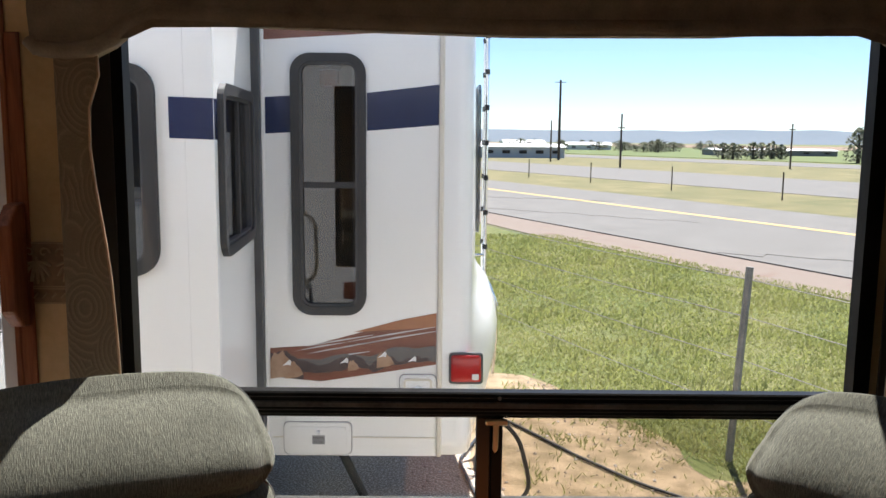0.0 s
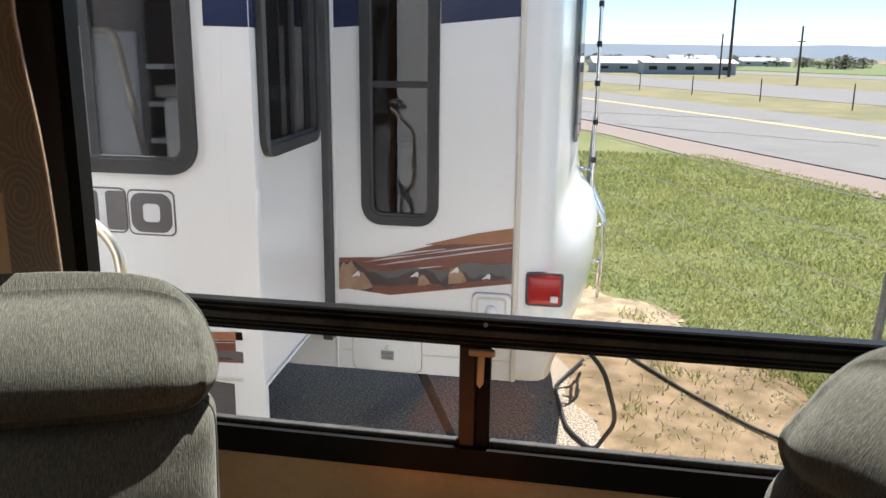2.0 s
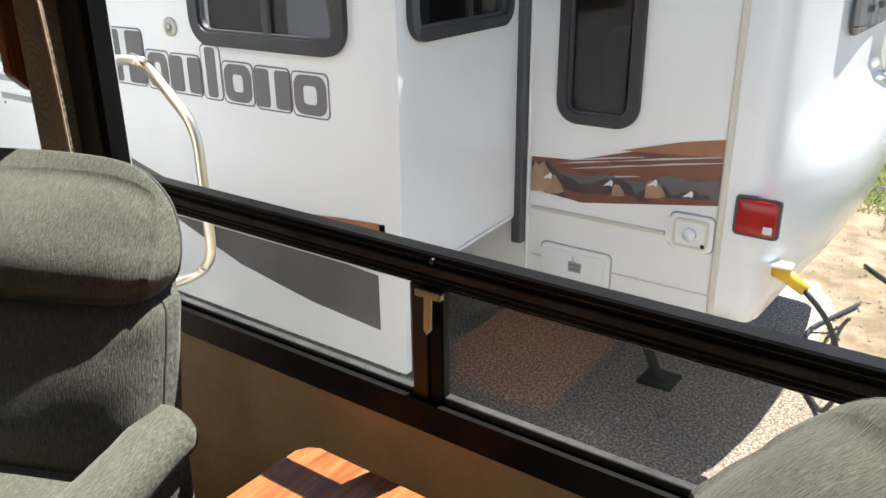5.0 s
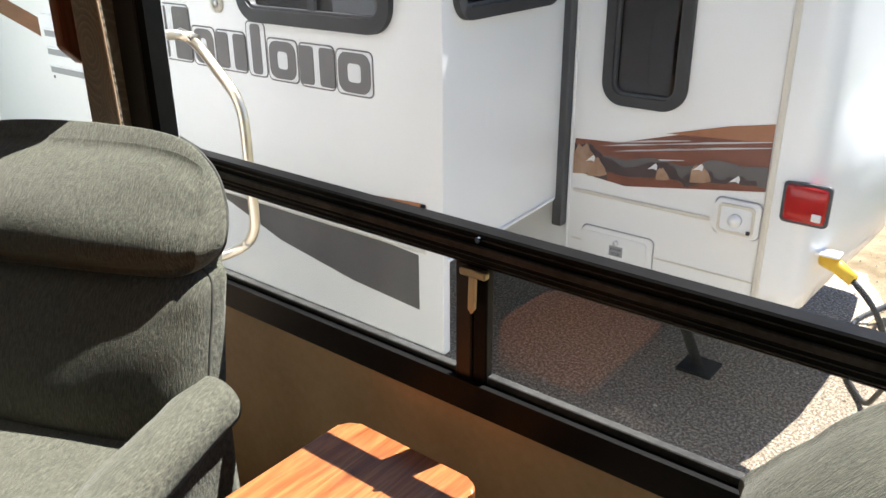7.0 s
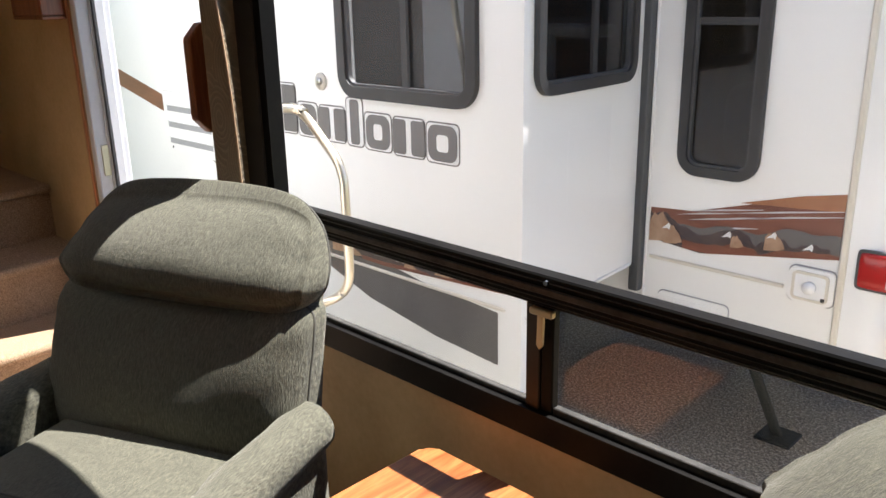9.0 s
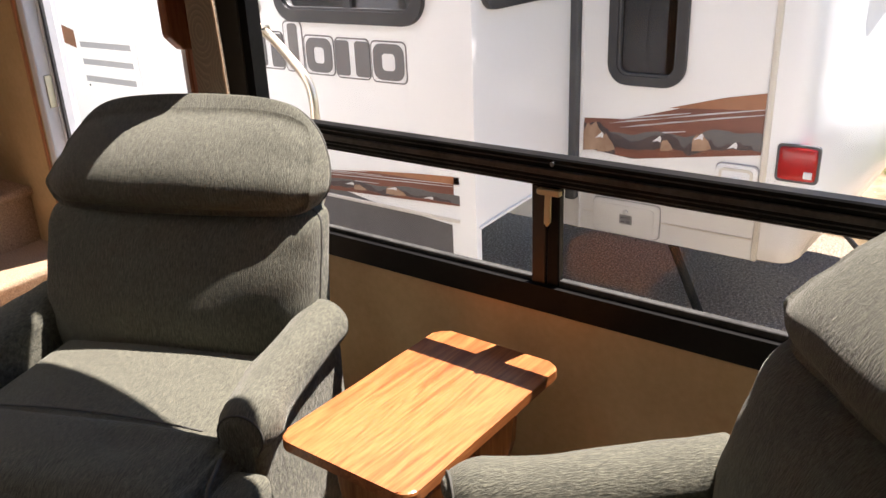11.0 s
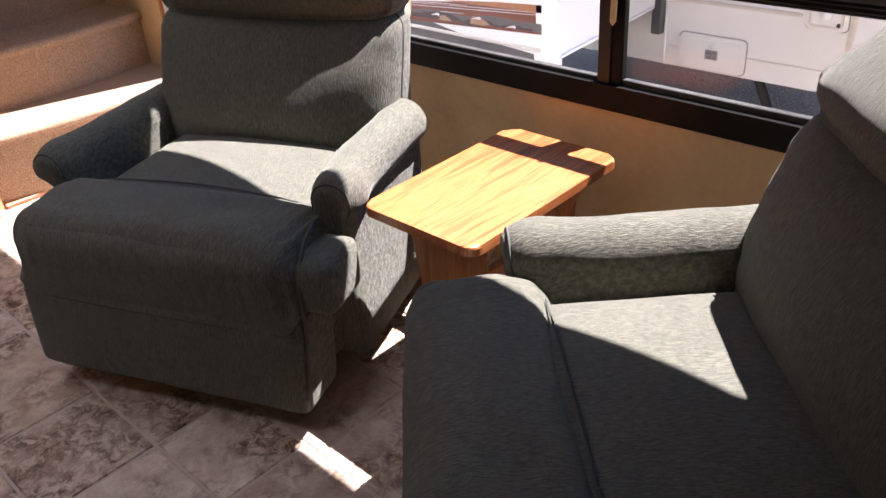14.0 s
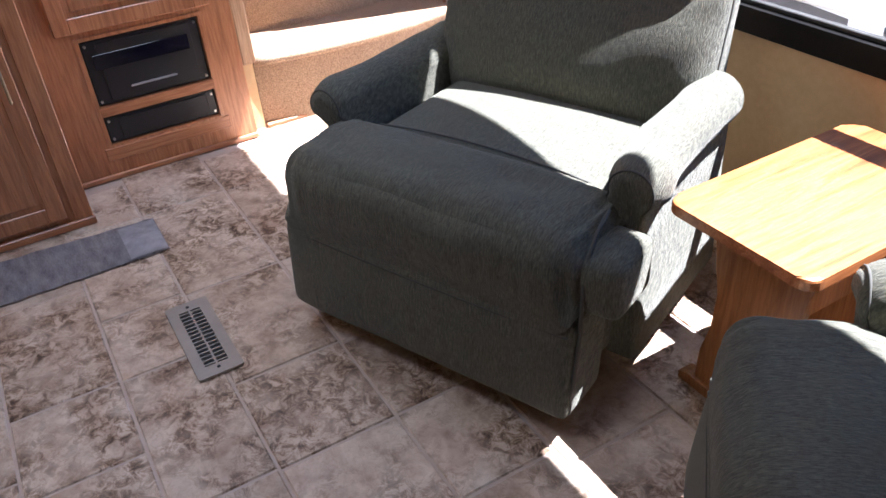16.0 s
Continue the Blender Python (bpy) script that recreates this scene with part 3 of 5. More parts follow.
# ---- recliners ----
def rolled_arm(side):
    """A padded arm: a rolled top over an upright panel, drawn out from back to front."""
    roll_x, roll_z, r = 0.420, 0.557, 0.070
    line = [((0.345, 0.34), (0.405, 0.34)), ((0.345, 0.42), (0.405, 0.42)), ((0.347, 0.50), (0.405, 0.50))]
    for k in range(19):
        t = radians(194 - 232 * k / 18)
        line.append(((roll_x + r * math.cos(t), roll_z + r * math.sin(t)), (roll_x, roll_z)))
    line += [((0.460, 0.495), (0.41, 0.495)), ((0.460, 0.38), (0.41, 0.38)), ((0.466, 0.22), (0.41, 0.22)), ((0.468, 0.075), (0.41, 0.10)), ((0.36, 0.075), (0.41, 0.10)), ((0.35, 0.22), (0.405, 0.22))]
    stations = [(0.31 - 0.47 * k / 22, 0.0, 0.0) for k in range(23)]
    stations += [(-0.16, math.sin(t), 1 - math.cos(t)) for t in (k * math.pi / 16 for k in range(1, 9))]
    bm = bmesh.new()
    rows = []
    for y, ahead, inset in stations:
        row = []
        for (x, z), (ax, az) in line:
            lift = max(0.0, min(1.0, (z - 0.48) / 0.05))
            k = (0.18 + 0.40 * lift) * inset
            p = Vector((x + (ax - x) * k, y - (0.045 + 0.035 * lift) * ahead, z + (az - z) * k))
            p.x += 0.022 * lift * max(0.0, -y / 0.16) ** 2
            w = noise.noise(Vector((p.x * 11 + 7 * side, p.y * 9, p.z * 11)))
            p += Vector(((x - ax) * 0.07 * w, 0.004 * w * inset, (z - az) * 0.06 * w))
            p.x *= side
            row.append(bm.verts.new(p))
        rows.append(row)
    n = len(line)
    for one, two in zip(rows, rows[1:]):
        for k in range(n):
            bm.faces.new((one[k], one[(k + 1) % n], two[(k + 1) % n], two[k]))
    bm.faces.new(rows[0]), bm.faces.new(rows[-1][::-1])
    rim = [v.co + Vector((0, -0.001, 0)) for v in rows[-4][2:23]]
    return bm, rim


def recliner(at, label, recline, belly, set_back):
    c = thing("recliner", label, "recliner", at, "swivel recliners by the window")
    f, lean = M["fabric"], math.tan(radians(recline))

    def back(p):
        p = p.copy()
        p.y += (p.z - 0.42) * lean + set_back
        return p

    part("base", cushion(-0.41, 0.41, -0.27, 0.42, 0.07, 0.40, 0.05, 12), f, c, smooth=True)
    part("seat", cushion(-0.345, 0.345, -0.40, 0.36, 0.36, 0.497, 0.05, 24, (0, 0, 0.036), seed=2.0, wrinkle=0.012), f, c, smooth=True)

    def roll(p):
        """Fine gathers across the padded front, stronger at its ends."""
        p = p.copy()
        gather = max(0.0, abs(p.x) / 0.43 - 0.84) / 0.16
        ripple = 0.0024 + 0.005 * gather
        top = min(1, max(0, (p.z - 0.40) / 0.1))
        p.z += ripple * math.sin(p.x * 190 + 6 * noise.noise(p * 6)) * top
        p.y += ripple * math.sin(p.x * 131 + 5 * noise.noise(p * 7))
        p.z += 0.010 * noise.noise(Vector((p.x * 5, p.y * 9, 3))) * top
        # the front hangs straight down to the seam
        if p.y < -0.34:
            p.y += (-0.452 - p.y) * min(1.0, max(0.0, (0.40 - p.z) / 0.06))
        return p

    part("footrest", cushion(-0.432, 0.432, -0.455, -0.15, 0.298, 0.535, 0.08, 84, (0, 0.008, 0.016), roll, 5.0, 0.012), f, c, smooth=True)

    def skirt(p):
        p = p.copy()
        p.y -= 0.006 + 0.030 * max(0.0, (0.37 - p.z) / 0.30)
        p.y += 0.004 * noise.noise(Vector((p.x * 7, 1, p.z * 6)))
        return p

    part("front_panel", cushion(-0.434, 0.434, -0.442, -0.26, 0.07, 0.345, 0.028, 18, (0, 0.008, 0), skirt), f, c, smooth=True)
    part("front_welt", tube([(x, -0.450 - 0.007 * (1 - (x / 0.43) ** 2), 0.306) for x in np.linspace(-0.42, 0.42, 18)], 0.003, 6), M["piping"], c, smooth=True)
    part("edge_welt", tube([(0.43, -0.452, 0.09), (0.436, -0.445, 0.2), (0.437, -0.428, 0.3), (0.436, -0.42, 0.40), (0.432, -0.40, 0.47), (0.428, -0.35, 0.522), (0.42, -0.28, 0.538)], 0.0045, 6), M["piping"], c, smooth=True)
    part("seat_welt", tube([(x, -0.165, 0.512 + 0.022 * (1 - (x / 0.33) ** 2)) for x in np.linspace(-0.31, 0.31, 14)], 0.0025, 6), M["piping"], c, smooth=True)
    for s in (-1, 1):
        bm, rim = rolled_arm(s)
        arm = part("arm", bm, f, c, smooth=True)
        part("arm_welt", tube(rim, 0.0028, 6), M["piping"], arm, smooth=True)
        a, b = sorted((s * 0.395, s * 0.512 if s > 0 else s * 0.445))
        part("cushion_ear", cushion(a, b, -0.405, -0.235, 0.345, 0.487, 0.026, 14, (0.004, 0.012, 0.006), seed=4.0, wrinkle=0.01), f, c, smooth=True)

    def swell(x, z):
        t = min(1.0, max(0.0, (z - 0.42) / 0.43))
        return belly * math.sin(math.pi * t ** 0.9) * (1 - 0.7 * min(1.0, abs(x) / 0.41) ** 2.5)

    def lumbar(p):
        q = back(p)
        front = min(1.0, max(0.0, (0.2 - p.y) / 0.12))
        q.y -= swell(p.x, p.z) * front
        edge = max(0.0, abs(p.x) / 0.42 - 0.7) * 3.3
        q.y += 0.006 * edge * front * math.sin(p.z * 70 + 3 * noise.noise(p * 9))
        q.y += 0.010 * front * noise.noise(Vector((p.x * 5, 2, p.z * 7)))
        return q

    bm, loop = cushion(-0.412, 0.412, 0.075, 0.24, 0.40, 0.86, 0.055, 30, (0.0, 0.02, 0.0), lumbar, 7.0, 0.012, 13)
    lower = part("back_cushion", bm, f, c, smooth=True)
    part("welt", tube(loop, 0.004, 6, True), M["piping"], lower, smooth=True)

    def head(p):
        q = back(p)
        t = max(0.0, (p.z - 0.91) / 0.22)
        front = min(1.0, max(0.0, (0.22 - p.y) / 0.12))
        q.x = p.x * (1 - 0.13 * t * t - 0.06 * min(1.0, max(0.0, (0.90 - p.z) / 0.075)) ** 2)
        q.z -= 0.05 * (p.x / 0.42) ** 4 * min(1, t * 2)
        q.y += 0.10 * t ** 1.4 * front
        q.y -= 0.05 * front * math.sin(math.pi * min(1.0, max(0.0, (p.z - 0.80) / 0.29))) * (1 - 0.85 * abs(p.x / 0.42) ** 2.5)
        gather = max(0.0, abs(p.x) / 0.42 - 0.7) * 3.3
        q.y += 0.006 * gather * front * math.sin(p.z * 95 + 3 * noise.noise(p * 9))
        q.y += 0.008 * front * noise.noise(Vector((p.x * 6, 5, p.z * 8)))
        return q

    bm, loop = cushion(-0.42, 0.42, 0.082, 0.235, 0.825, 1.122, 0.09, 32, (0.0, 0.02, 0.01), head, 11.0, 0.012, 20)
    upper = part("head_cushion", bm, f, c, smooth=True)
    part("welt", tube(loop, 0.0045, 6, True), M["piping"], upper, smooth=True)
    part("back_shell", cushion(-0.39, 0.39, 0.15, 0.25, 0.30, 1.05, 0.06, 12, warp=back), f, c, smooth=True)
    part("swivel_base", tube([(0.26 * math.cos(t), 0.04 + 0.26 * math.sin(t), 0.035) for t in (k * math.pi / 12 for k in range(24))], 0.036, 8, True), M["dark"], c, smooth=True)
    return c


recliner(pose(-0.838, -0.715, 0, 0, 0, 23), "grey-green chenille swivel recliner beside the entry steps", 14, 0.082, 0.142)
recliner(pose(0.615, -0.815, 0, 0, 0, -45), "grey-green chenille swivel recliner turned towards the table", 13, 0.06, 0.165)


# ---- side table ----
def side_table():
    t = thing("side_table", "oak trestle side table between the two recliners", "table", pose(-0.112, -0.405, 0))
    part("tabletop", prism(rounded(-0.183, 0.183, -0.295, 0.295, 0.035), Matrix.Translation((0, 0, 0.523)), 0.025, 0.007), M["oak"], t)
    side = [(-0.13, 0.03), (0.13, 0.03), (0.125, 0.12), (0.10, 0.20), (0.095, 0.30), (0.115, 0.37), (0.12, 0.44), (0.14, 0.48), (0.14, 0.523), (-0.14, 0.523), (-0.14, 0.48),
            (-0.12, 0.44), (-0.115, 0.37), (-0.095, 0.30), (-0.10, 0.20), (-0.125, 0.12)]
    for y in (-0.17, 0.19):
        part("end_panel", prism(side, on_wall(y), 0.02, 0.003), M["oak_z"], t)
        part("foot", prism([(-0.17, 0.0), (0.17, 0.0), (0.17, 0.02), (0.14, 0.032), (-0.14, 0.032), (-0.17, 0.02)], on_wall(y + 0.012), 0.044, 0.003), M["oak_z"], t)
    part("stretcher", box(-0.012, 0.012, -0.17, 0.17, 0.22, 0.30, 0.003), M["oak_z"], t)
    part("apron", box(-0.012, 0.012, -0.17, 0.17, 0.46, 0.523, 0.003), M["oak_z"], t)


side_table()


# ---- entry door ----
def entry_door():
    d = thing("door_1", "white aluminium entry door frame standing open", "door", kind="structure")
    bm = bmesh.new()
    add_box(bm, DX0, DX0 + 0.045, 0.0, 0.14, 0.0, 2.3, 0.004)
    add_box(bm, DX0 + 0.045, DX0 + 0.06, 0.05, 0.11, 0.0, 2.26, 0.003)
    part("hinge_jamb", bm, M["white_frame"], d)
    part("latch_jamb", box(DX1 - 0.04, DX1, 0.004, 0.08, 0.0, 2.3, 0.004), M["white_frame"], d)
    part("head_jamb", box(DX0 + 0.045, DX1 - 0.04, 0.004, 0.035, 2.27, 2.3, 0.004), M["white_frame"], d)
    part("weather_seal", box(DX0 + 0.062, DX0 + 0.075, 0.055, 0.07, 0.02, 1.95, 0.003), M["gasket"], d)
    part("strike_plate", box(DX0 + 0.046, DX0 + 0.052, 0.02, 0.1, 0.92, 1.05, 0.002), M["steel"], d)
    part("threshold", box(DX0 + 0.045, DX1 - 0.04, 0.0, 0.09, -0.004, 0.012, 0.003), M["steel"], d)
    for x in (DX0 - 0.02, DX1 + 0.004):
        part("casing", box(x, x + 0.018, -0.012, 0.0, 0.0, 2.3, 0.003), M["cherry"] if x > -2 else M["cabinet_z"], d)


entry_door()


def wall_grip():
    g = thing("wooden_grip_rail", "dark cherry wood grab handle beside the entry door", "handle", pose(-1.325, -0.02, 1.38))
    part("backing_strip", box(-0.026, 0.026, 0.012, 0.0195, -1.1, 0.62, 0.003), M["cherry"], g)
    side = [(0.012, -0.17), (-0.03, -0.165), (-0.068, -0.125), (-0.072, -0.115), (-0.072, 0.115), (-0.068, 0.125), (-0.03, 0.165), (0.012, 0.17)]
    part("grip", prism(side[::-1], on_side(-0.018), 0.036, 0.007), M["cherry"], g)


wall_grip()
tagged(part("wall_border", box(DX1 + 0.024, -1.16, -0.004, -0.0005, 1.27, 1.44), M["border"]), "tan scroll-patterned wallpaper border band", "border", kind="structure")


def border_scrolls():
    """Raised leaf scrolls and edge lines of the border band."""
    bm = bmesh.new()
    for z in (1.272, 1.312, 1.318, 1.438):
        add_box(bm, DX1 + 0.024, -1.16, -0.0058, -0.004, z - 0.002, z + 0.002)
    for cx in (-1.285, -1.195):
        for s in (1, -1):
            add_tube(bm, [(cx + s * (0.02 + (0.017 - 0.0018 * k) * math.cos(k * 0.7)), -0.0055, 1.412 + (0.017 - 0.0018 * k) * math.sin(k * 0.7)) for k in range(9)], 0.0035, 5)
            for k, (dx, dz) in enumerate(((0.038, -0.012), (0.034, -0.040), (0.018, -0.056))):
                add_tube(bm, [(cx, -0.0055, 1.388), (cx + s * dx * 0.6, -0.0055, 1.388 + dz * 0.45), (cx + s * dx, -0.0055, 1.388 + dz)], lambda t: 0.003 + 0.007 * t * (1.25 - t), 6)
        add_tube(bm, [(cx, -0.0055, 1.40), (cx, -0.0055, 1.36), (cx, -0.0055, 1.326)], lambda t: 0.004 + 0.005 * t * (1 - t), 6)
    for k in range(7):
        add_tube(bm, [(-1.325 + 0.025 * k, -0.0045, 1.285), (-1.312 + 0.025 * k, -0.0045, 1.300)], 0.003, 5)
    tagged(part("border_scroll", bm, M["scroll"]), "pale scroll ornament printed along the wallpaper border", "border", kind="structure")


border_scrolls()


# ---- window dressing ----
def lambrequin():
    v = thing("window_valance", "padded tan fabric valance with side panels round the window", "valance")
    low = [(-1.205, 2.03), (-1.205, 1.945), (-1.19, 1.925), (-1.12, 1.918), (-1.05, 1.925), (-1.0, 1.95), (-0.96, 1.985), (-0.90, 2.012), (-0.6, 2.0), (0.0, 1.985), (0.5, 1.99), (0.85, 2.01),
           (0.92, 1.99), (0.98, 1.95), (1.04, 1.925), (1.12, 1.918), (1.18, 1.93), (1.19, 1.95), (1.19, 2.03)]
    outline = low + [(1.19, 2.3), (-1.205, 2.3)]
    part("valance_board", prism(outline, on_wall(-0.105), 0.045, 0.016), M["valance"], v)
    part("roll", tube([(x, -0.138, z + 0.022) for x, z in low[1:-1]], 0.022, 10), M["valance"], v, smooth=True)
    part("soffit", box(-1.19, 1.18, -0.105, 0.0, 2.11, 2.3), M["lining"], v)
    for s, x0 in ((1, -1.155), (-1, 1.14)):
        edge = [(0.11, 1.93), (0.112, 1.88), (0.085, 1.80), (0.082, 1.70), (0.092, 1.6), (0.112, 1.45), (0.122, 1.35), (0.13, 1.2), (0.135, 1.05), (0.138, 0.85), (0.138, 0.6)]
        pts = [(x0, 0.6), (x0, 1.93)] + [(x0 + s * a, z) for a, z in edge]
        side = part("side_panel", prism(pts if s < 0 else pts[::-1], on_wall(-0.12), 0.012, 0.004), M["brocade"], v)
        part("welt", tube([(x0 + s * a, -0.13, z) for a, z in edge], 0.0035, 6), M["trim_wood"], side, smooth=True)
        a, b = sorted((x0, x0 + s * 0.012))
        part("return_board", box(a, b, -0.12, -0.001, 0.6, 1.95), M["brocade"], v)
        a, b = sorted((x0 + s * 0.012, x0 + s * 0.10))
        part("day_shade", box(a, b, -0.03, -0.022, 0.7, 1.95), M["lining"], v)


lambrequin()


def wall_box():
    b = thing("wall_shelf_box", "small cherry wood box shelf on the stairway wall", "shelf")
    part("back_board", box(-2.74, -2.42, -0.012, -0.001, 1.55, 1.86, 0.003), M["cherry"], b)
    part("bottom_board", box(-2.74, -2.42, -0.10, -0.0125, 1.55, 1.565, 0.003), M["cherry"], b)
    for x in (-2.74, -2.432):
        part("side_board", box(x, x + 0.012, -0.10, -0.0125, 1.566, 1.86, 0.003), M["cherry"], b)
    part("front_lip", box(-2.727, -2.433, -0.10, -0.088, 1.566, 1.64, 0.003), M["cherry"], b)


wall_box()


# ---- steps up to the landing ----
def steps():
    s = thing("stairs", "three carpeted steps with bowed noses up to the landing", "stairs", kind="structure")
    for k, (x, z, low) in enumerate(((-2.33, 0.30, 0.0), (-2.64, 0.55, 0.30), (-2.96, 0.80, 0.55))):
        ys = np.linspace(-0.94, -0.002, 14)
        line = [(x + 0.055 * math.sin((y + 0.94) / 0.94 * math.pi) + 0.03 * k * 0, float(y)) for y in ys]
        back = -4.6 if k == 2 else x - 0.5
        out = line + [(back, -0.002), (back, -0.94)]
        bm = prism(out, Matrix.Translation((0, 0, low)), z - low)
        part("riser", bm, M["carpet"], s)
        nose = tube([(a + 0.004, b, z - 0.018) for a, b in line], 0.022, 8)
        part("nosing", nose, M["carpet"], s, smooth=True)
    part("base_trim", box(-2.325, -2.30, -0.94, -0.002, 0.0, 0.018, 0.004), M["cabinet_x"], s)


steps()
tagged(part("wall_stair", box(-4.6, -2.32, -1.0, -0.945, 0, H), M["wallpaper"]), "ochre side wall of the stairway", "wall", kind="structure")
tagged(part("trim", box(-2.32, -2.262, -1.0, -0.945, 0.30, H, 0.006), M["trim_wood"]), "pale wood corner trim beside the steps", "trim", kind="structure")


# ---- entertainment cabinet ----
def cabinet_door(parent, x, y0, y1, z0, z1):
    door = part("door", box(x, x + 0.02, y0, y1, z0, z1, 0.004), M["cabinet_z"], parent)
    w = 0.055
    bm = bmesh.new()
    for a, b, c, d in ((y0, y0 + w, z0, z1), (y1 - w, y1, z0, z1), (y0 + w, y1 - w, z0, z0 + w), (y0 + w, y1 - w, z1 - w, z1)):
        add_box(bm, x + 0.0205, x + 0.028, a, b, c, d, 0.003)
    part("door_frame", bm, M["cabinet_z"], door)
    part("raised_panel", prism([(y0 + w + 0.02, z0 + w + 0.02), (y1 - w - 0.02, z0 + w + 0.02), (y1 - w - 0.02, z1 - w - 0.02), (y0 + w + 0.02, z1 - w - 0.02)], on_side(x + 0.0205), 0.008, 0.006), M["cabinet_z"], door)
    return door


def tv_cabinet():
    c = thing("tv_cabinet", "oak cabinet with a black stereo and player set in", "cabinet")
    x = -2.262
    bm = wall_with_holes(-1.70, -1.0, 0.02, H, [(-1.55, -1.13, 0.134, 0.245), (-1.55, -1.13, 0.283, 0.53)], on_side(x - 0.02), 0.02)
    part("face_frame", bm, M["cabinet_z"], c)
    part("carcass", box(x - 0.4, x - 0.022, -1.70, -1.004, 0.0, H), M["cabinet_z"], c)
    part("plinth", box(x, x + 0.012, -1.70, -1.0, 0.0, 0.022, 0.004), M["cabinet_x"], c)
    part("rail", box(x, x + 0.006, -1.58, -1.10, 0.075, 0.125, 0.002), M["cabinet_x"], c)
    bm = add_ring(bmesh.new(), [(-1.565, 0.12), (-1.115, 0.12), (-1.115, 0.545), (-1.565, 0.545)], [(-1.553, 0.132), (-1.127, 0.132), (-1.127, 0.533), (-1.553, 0.533)], on_side(x), 0.004)
    part("opening_bead", bm, M["cabinet_z"], c)
    part("shelf_rail", box(x, x + 0.003, -1.553, -1.127, 0.247, 0.281), M["cabinet_x"], c)
    cabinet_door(c, x, -1.62, -1.08, 0.57, 1.25)
    cabinet_door(c, x, -1.62, -1.08, 1.27, 1.95)


tv_cabinet()


def stereo(z0, z1, label, name):
    s = thing(name, label, "stereo")
    x = -2.272
    part("body", box(x - 0.25, x, -1.548, -1.132, z0 + 0.003, z1 - 0.003, 0.004), M["electronics"], s)
    part("faceplate", box(x, x + 0.006, -1.5, -1.165, z0 + 0.015, z1 - 0.015, 0.002), M["electronics"], s)
    if z1 - z0 > 0.2:
        part("display", box(x + 0.006, x + 0.009, -1.52, -1.18, z1 - 0.11, z1 - 0.055, 0.001), M["display"], s)
        part("drawer_slot", box(x + 0.006, x + 0.01, -1.42, -1.25, z0 + 0.05, z0 + 0.058, 0.001), M["label_gap_grey"], s)
    for z in (z0 + 0.02, z1 - 0.02):
        for y in (-1.145, -1.535):
            part("screw", tube([(x, y, z), (x + 0.008, y, z)], 0.005, 8), M["steel"], s)


stereo(0.283, 0.53, "black stereo receiver with a dark display in the cabinet", "stereo_receiver")
stereo(0.134, 0.245, "slim black disc player in the lower cabinet slot", "disc_player")


def side_cabinet():
    c = thing("kitchen_cabinet", "oak base cabinet with a raised-panel door", "cabinet")
    x = -1.985
    part("carcass", box(x - 0.3, x, -3.2, -1.71, 0.0, H), M["cabinet_z"], c)
    part("stile", box(x, x + 0.012, -1.765, -1.705, 0.03, H, 0.003), M["cabinet_z"], c)
    part("plinth", box(x, x + 0.016, -3.2, -1.70, 0.0, 0.03, 0.004), M["cabinet_x"], c)
    for k in range(3):
        y1 = -1.785 - 0.46 * k
        door = cabinet_door(c, x + 0.002, y1 - 0.44, y1, 0.06, 0.82)
        part("pull", tube(bend([(x + 0.03, y1 - 0.03, 0.5), (x + 0.06, y1 - 0.03, 0.5), (x + 0.06, y1 - 0.03, 0.6), (x + 0.03, y1 - 0.03, 0.6)], 0.012), 0.005, 6), M["brass"], door, smooth=True)


side_cabinet()


# ---- floor register and tape ----
def register():
    r = thing("floor_register", "tan metal floor heating register set in the tiles", "vent", pose(-1.135, -1.573, 0.004, 0, 0, 0))
    a, b = 0.178, 0.062
    bm = add_ring(bmesh.new(), rounded(-a, a, -b, b, 0.008, 3), rounded(-0.135, 0.135, -0.032, 0.032, 0.003, 3), Matrix.Identity(4), 0.006)
    part("plate", bm, M["vent"], r)
    # flat black sheet stands in for the shade below the louvres
    part("duct_shade", box(-0.135, 0.135, -0.032, 0.032, -0.003, 0.0005), M["dark"], r)
    for k in range(15):
        x = -0.126 + 0.018 * k
        part("louvre", box(x - 0.0022, x + 0.0022, -0.032, 0.032, 0.0008, 0.005), M["vent"], r)
    part("spine", box(-0.135, 0.135, -0.003, 0.003, 0.0, 0.0055), M["vent"], r)
    for x in (-0.152, 0.152):
        part("screw", tube([(x, 0, 0.005), (x, 0, 0.0075)], 0.005, 8), M["dark"], r)


register()


